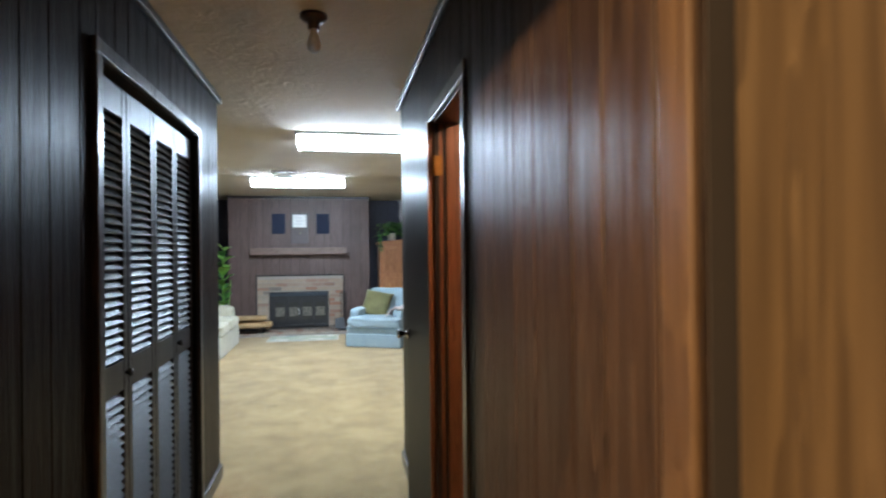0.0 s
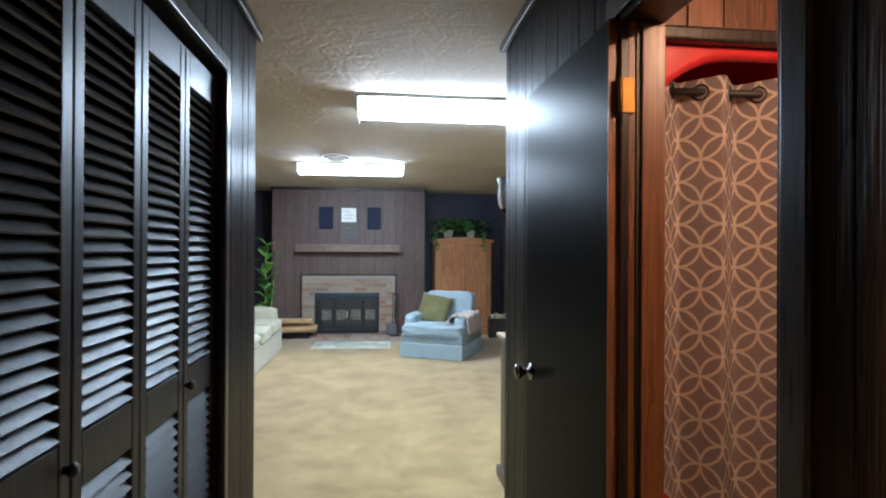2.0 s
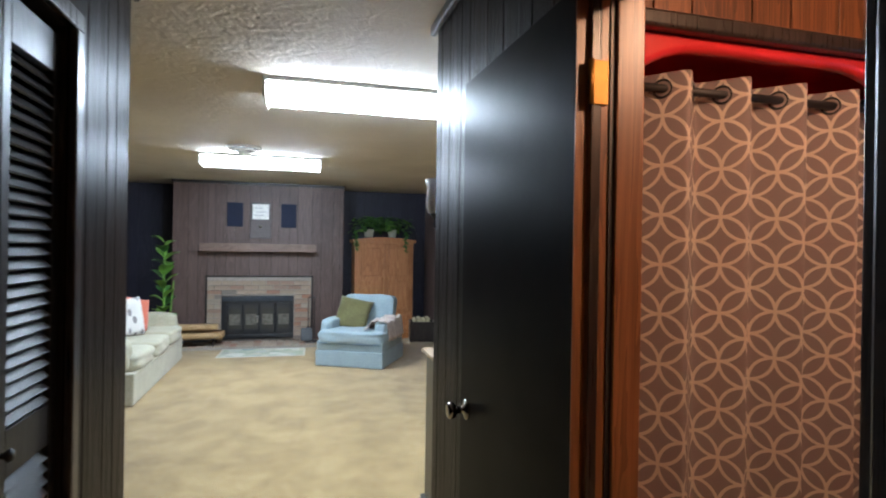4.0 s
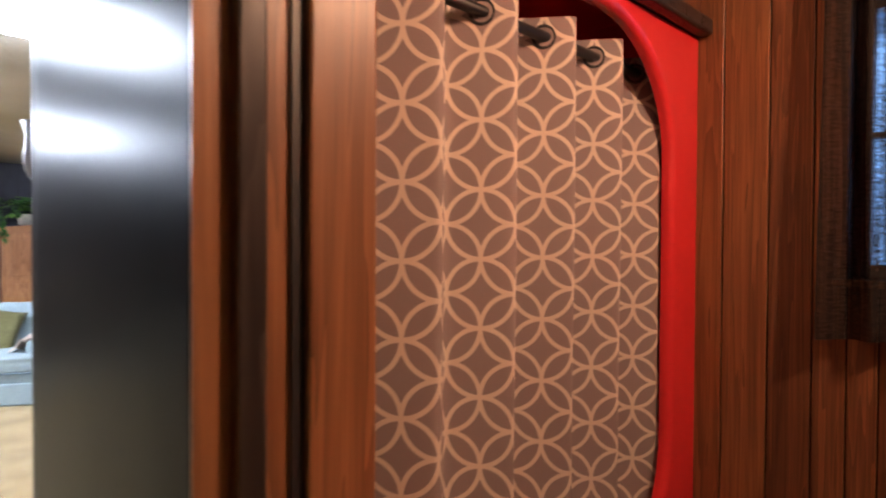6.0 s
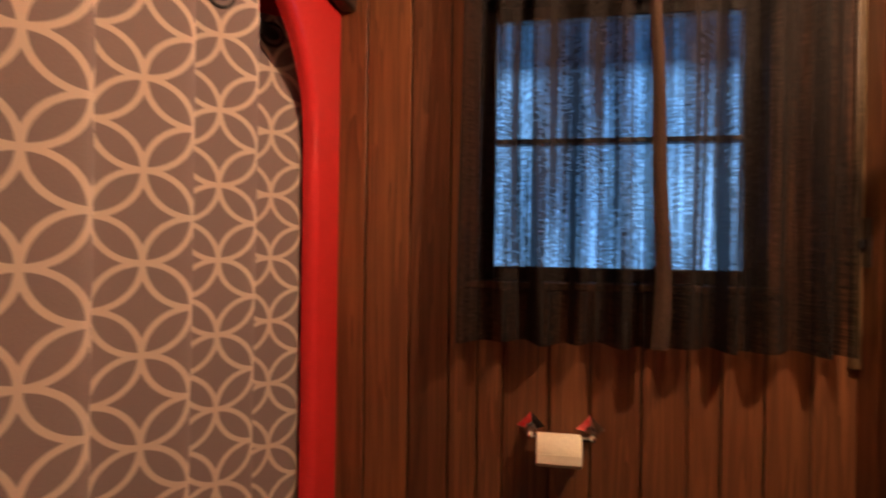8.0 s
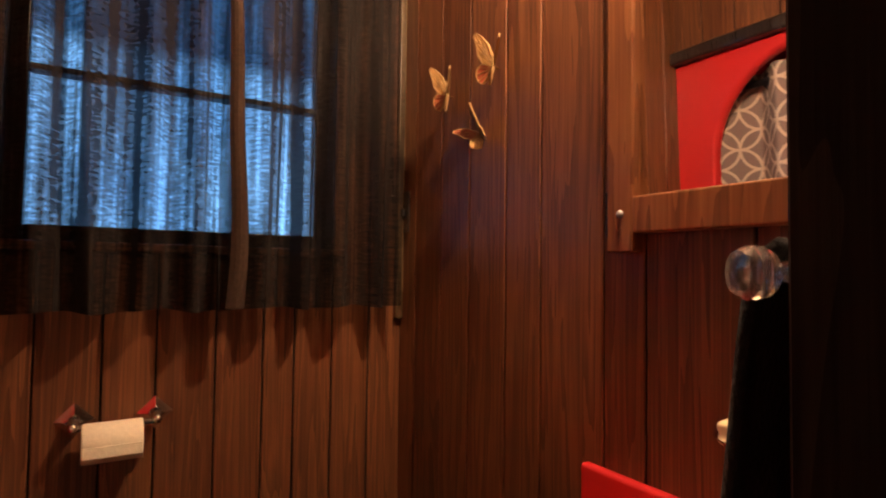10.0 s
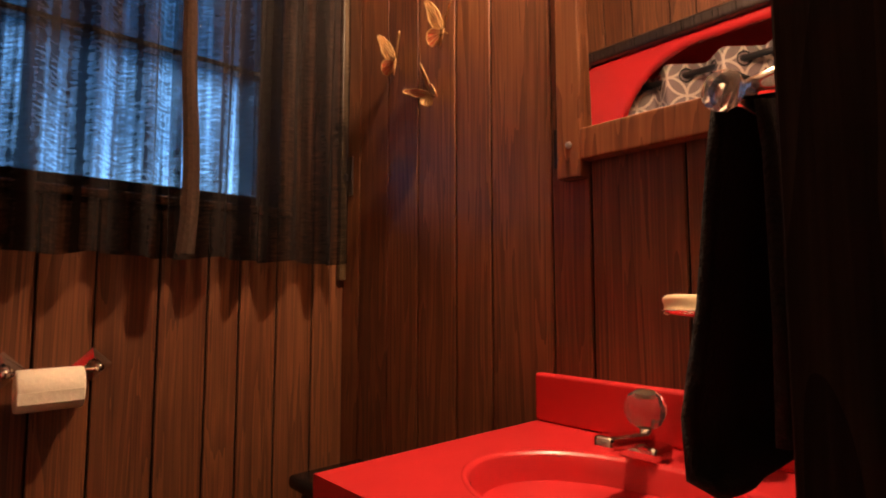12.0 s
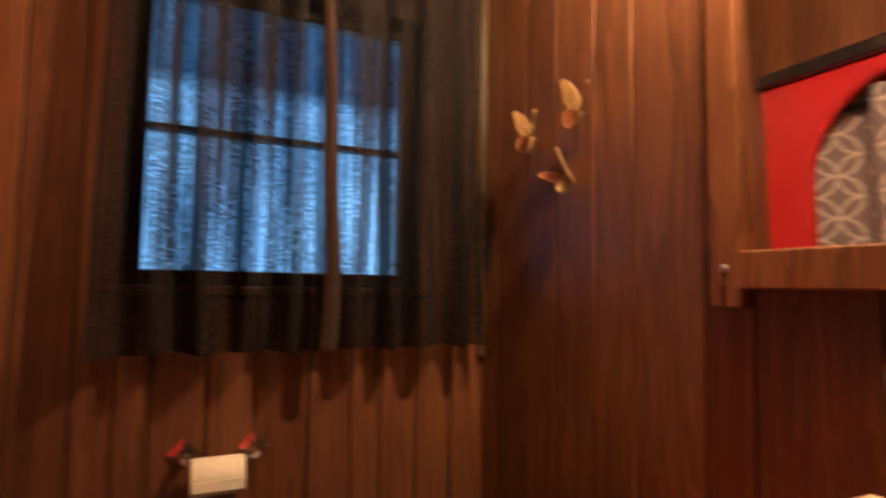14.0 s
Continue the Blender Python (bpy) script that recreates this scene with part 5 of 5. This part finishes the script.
def leaf_mesh(bm, base, direction, length, width, droop):
    """One curved leaf with a fold along its middle."""
    d = Vector(direction).normalized()
    side = d.cross(Vector((0, 0, 1)))
    side = side.normalized() if side.length > 1e-3 else Vector((1, 0, 0))
    n, rows = 6, []
    for i in range(n + 1):
        u = i / n
        c = Vector(base) + d * length * u + Vector((0, 0, -droop * length * u * u))
        wdt = width * math.sin(math.pi * min(0.97, u * 0.92 + 0.06)) ** 0.8 / 2
        rows.append([bm.verts.new(c - side * wdt + Vector((0, 0, wdt * 0.3))), bm.verts.new(c), bm.verts.new(c + side * wdt + Vector((0, 0, wdt * 0.3)))])
    for a, c in zip(rows, rows[1:]):
        for k in range(2):
            bm.faces.new((a[k], a[k + 1], c[k + 1], c[k]))


def tall_plant():
    t = thing("potted_plant", (-1.72, 9.72, 0.0), label="tall leafy green houseplant in a pale pot behind the sofa", category="plant")
    part("pot", lathe([(0.0, 0.0), (0.12, 0.0), (0.16, 0.26), (0.165, 0.28), (0.15, 0.28), (0.14, 0.24), (0.0, 0.24)], 24), POT, t, smooth=True)
    part("stem", cyl(0.016, 0.011, 1.15, 10, Matrix.Translation((0, 0, 0.24))), LEAF_BRIGHT, t)
    part("stem", cyl(0.014, 0.010, 0.75, 10, Matrix.Translation((0.05, 0.03, 0.24)) @ pose(0, 0, 0, 0, 5, 0)), LEAF_BRIGHT, t)
    rng = random.Random(5)
    for k in range(18):
        z = 0.45 + 1.05 * (k / 17)
        a = k * 2.4
        bm = bmesh.new()
        leaf_mesh(bm, (0, 0, z), (math.cos(a), math.sin(a) * 0.8, 1.1), 0.22 + 0.08 * rng.random(), 0.15 + 0.05 * rng.random(), 0.25 + 0.3 * rng.random())
        part("leaf", bm, LEAF_BRIGHT if k % 3 else LEAF, t, smooth=True)


tall_plant()


def armoire():
    x0, x1, y0, y1, h = 0.90, 1.90, 10.47, 11.0, 1.64
    t = thing("armoire", label="golden pine armoire with two panelled doors and a drawer base", category="armoire")
    part("body", box(x0 + 0.02, x1 - 0.02, y0 + 0.02, y1, 0.08, h - 0.06, 0.004), PINE, t)
    part("plinth", box(x0, x1, y0, y1, 0, 0.10, 0.008), PINE, t)
    bm = bmesh.new()
    n = 14
    prof = [(x0 - 0.02 + (x1 - x0 + 0.04) * i / n, h - 0.03 + 0.045 * math.sin(math.pi * i / n)) for i in range(n + 1)]
    fr = [bm.verts.new((x, y0 - 0.01, z)) for x, z in prof] + [bm.verts.new((x1 + 0.02, y0 - 0.01, h - 0.075)), bm.verts.new((x0 - 0.02, y0 - 0.01, h - 0.075))]
    bk = [bm.verts.new((v.co.x, y1, v.co.z)) for v in fr]
    bm.faces.new(fr)
    bm.faces.new(bk[::-1])
    for i in range(len(fr)):
        bm.faces.new((fr[i], bk[i], bk[(i + 1) % len(fr)], fr[(i + 1) % len(fr)]))
    bmesh.ops.recalc_face_normals(bm, faces=list(bm.faces))
    part("cornice", bm, PINE, t)
    mid = (x0 + x1) / 2
    for a, b2, hx in ((x0 + 0.05, mid - 0.004, mid - 0.03), (mid + 0.004, x1 - 0.05, mid + 0.03)):
        d = part("door", box(a, b2, y0 + 0.002, y0 + 0.0195, 0.42, h - 0.10, 0.004), PINE, t)
        for za, zb in ((0.48, 0.95), (1.02, h - 0.16)):
            part("panel", box(a + 0.06, b2 - 0.06, y0 - 0.014, y0 + 0.0015, za, zb, 0.012, 1), PINE, d)
        part("handle", lathe([(0.0, 0.02), (0.012, 0.017), (0.006, 0.0)], 14, Matrix.Translation((hx, y0 + 0.002, 0.98)) @ pose(0, 0, 0, 90, 0, 0)), BRASS, d)
    d = part("drawer", box(x0 + 0.05, x1 - 0.05, y0 + 0.002, y0 + 0.0195, 0.14, 0.39, 0.004), PINE, t)
    for hx in (mid - 0.2, mid + 0.2):
        part("handle", lathe([(0.0, 0.02), (0.012, 0.017), (0.006, 0.0)], 14, Matrix.Translation((hx, y0 + 0.002, 0.27)) @ pose(0, 0, 0, 90, 0, 0)), BRASS, d)
    rng = random.Random(9)
    for px, pr, label in ((1.16, 0.085, "trailing green ivy in a pale pot on the armoire"), (1.55, 0.075, "trailing green ivy in a woven pot on the armoire")):
        p = thing("ivy_plant", (px, 10.66, h + 0.012), label=label, category="plant", group="ivy on the armoire")
        part("pot", lathe([(0.0, 0.0), (pr * 0.8, 0.0), (pr, 0.13), (pr * 0.9, 0.13), (0.0, 0.11)], 20), POT, p, smooth=True)
        for k in range(150):
            a, rr = rng.uniform(0, 6.28), rng.uniform(0.02, 0.36)
            z = 0.12 + rng.uniform(0.0, 0.22) - 0.25 * max(0, rr - 0.2)
            bm = bmesh.new()
            leaf_mesh(bm, (rr * math.cos(a) * 0.85, rr * math.sin(a) * 0.6, z), (math.cos(a + rng.uniform(-1, 1)), math.sin(a), rng.uniform(-0.4, 0.5)), rng.uniform(0.06, 0.10), rng.uniform(0.05, 0.075), 0.5)
            part("leaf", bm, LEAF if rng.random() < 0.7 else LEAF_BRIGHT, p)
        for k in range(14):
            bm = bmesh.new()
            leaf_mesh(bm, (-0.20 - 0.05 * rng.random() if px < 1.3 else 0.2, -0.17, 0.10 - 0.022 * k), (rng.uniform(-1, 1), -1, rng.uniform(-0.8, 0.2)), 0.07, 0.05, 0.5)
            part("leaf", bm, LEAF, p)


armoire()


def crate():
    t = thing("magazine_box", (1.96, 10.12, 0.0), rz=-8, label="dark wooden magazine box holding cream papers", category="magazine box")
    for x0, x1, y0, y1 in ((-0.20, -0.185, -0.16, 0.16), (0.185, 0.20, -0.16, 0.16), (-0.185, 0.185, -0.16, -0.145), (-0.185, 0.185, 0.145, 0.16)):
        part("side", box(x0, x1, y0, y1, 0.02, 0.33, 0.003), TRIM_DARK, t)
    part("base", box(-0.185, 0.185, -0.145, 0.145, 0.02, 0.035), TRIM_DARK, t)
    for sx in (-0.18, 0.16):
        for sy in (-0.14, 0.12):
            part("foot", box(sx, sx + 0.02, sy, sy + 0.02, 0, 0.02), TRIM_DARK, t)
    for k in range(4):
        g = thing("magazine", (1.96, 10.12, 0.036), rz=-8 + (k - 1.5) * 1.5, label="cream paper magazine standing in the wooden box", category="magazine", group="papers in the box")
        part("pages", box(-0.15 + 0.07 * k, -0.10 + 0.07 * k, -0.13, 0.13, 0, 0.33 + 0.02 * (k % 2), 0.003), plain("cream_paper", (0.55, 0.50, 0.32), 0.8), g)


crate()


def side_cabinet():
    t = thing("side_cabinet", label="dark stained wooden cabinet with a flat top near the hall", category="cabinet")
    part("body", box(0.738, 1.55, 3.86, 4.60, 0.07, 0.88, 0.004), TRIM_DARK, t)
    # tan top: the sheen of reflected light is put into its colour
    part("top", box(0.715, 1.58, 3.85, 4.63, 0.881, 0.905, 0.005), plain("sheen_top", (0.30, 0.22, 0.14), 0.4), t)
    part("plinth", box(0.715, 1.57, 3.85, 4.62, 0.0, 0.07, 0.008), TRIM_DARK, t)
    for k in range(2):
        d = part("door", box(0.80 + k * 0.37, 1.15 + k * 0.37, 4.6005, 4.615, 0.12, 0.83, 0.004), TRIM_DARK, t)
        part("handle", lathe([(0.0, 0.02), (0.012, 0.017), (0.006, 0.0)], 14, Matrix.Translation((1.12 + k * 0.08, 4.615, 0.5)) @ pose(0, 0, 0, -90, 0, 0)), BRASS, d)


side_cabinet()


def sconce():
    t = thing("wall_sconce", (0.625, YE + 0.0075, 1.62), label="unlit wall sconce with a frosted white glass shade", category="wall lamp")
    part("back_plate", lathe([(0.0, 0.02), (0.03, 0.016), (0.042, 0.0)], 24, pose(0, 0, 0, -90, 0, 0)), BLACK, t, smooth=True)
    part("arm", cyl(0.008, 0.008, 0.16, 12, pose(0, 0, 0, -90, 0, 0)), BLACK, t)
    part("cup", lathe([(0.0, -0.05), (0.012, -0.045), (0.018, -0.03), (0.010, -0.01), (0.03, 0.012), (0.035, 0.02), (0.0, 0.02)], 20, Matrix.Translation((0, 0.16, 0))), BLACK, t, smooth=True)
    part("shade", lathe([(0.034, 0.02), (0.046, 0.045), (0.050, 0.075), (0.045, 0.11), (0.043, 0.14), (0.055, 0.175), (0.051, 0.175), (0.039, 0.14), (0.041, 0.11), (0.046, 0.075), (0.040, 0.04), (0.030, 0.024)], 28, Matrix.Translation((0, 0.16, 0))), WAX_GLASS, t, "frosted white glass shade", smooth=True)


sconce()
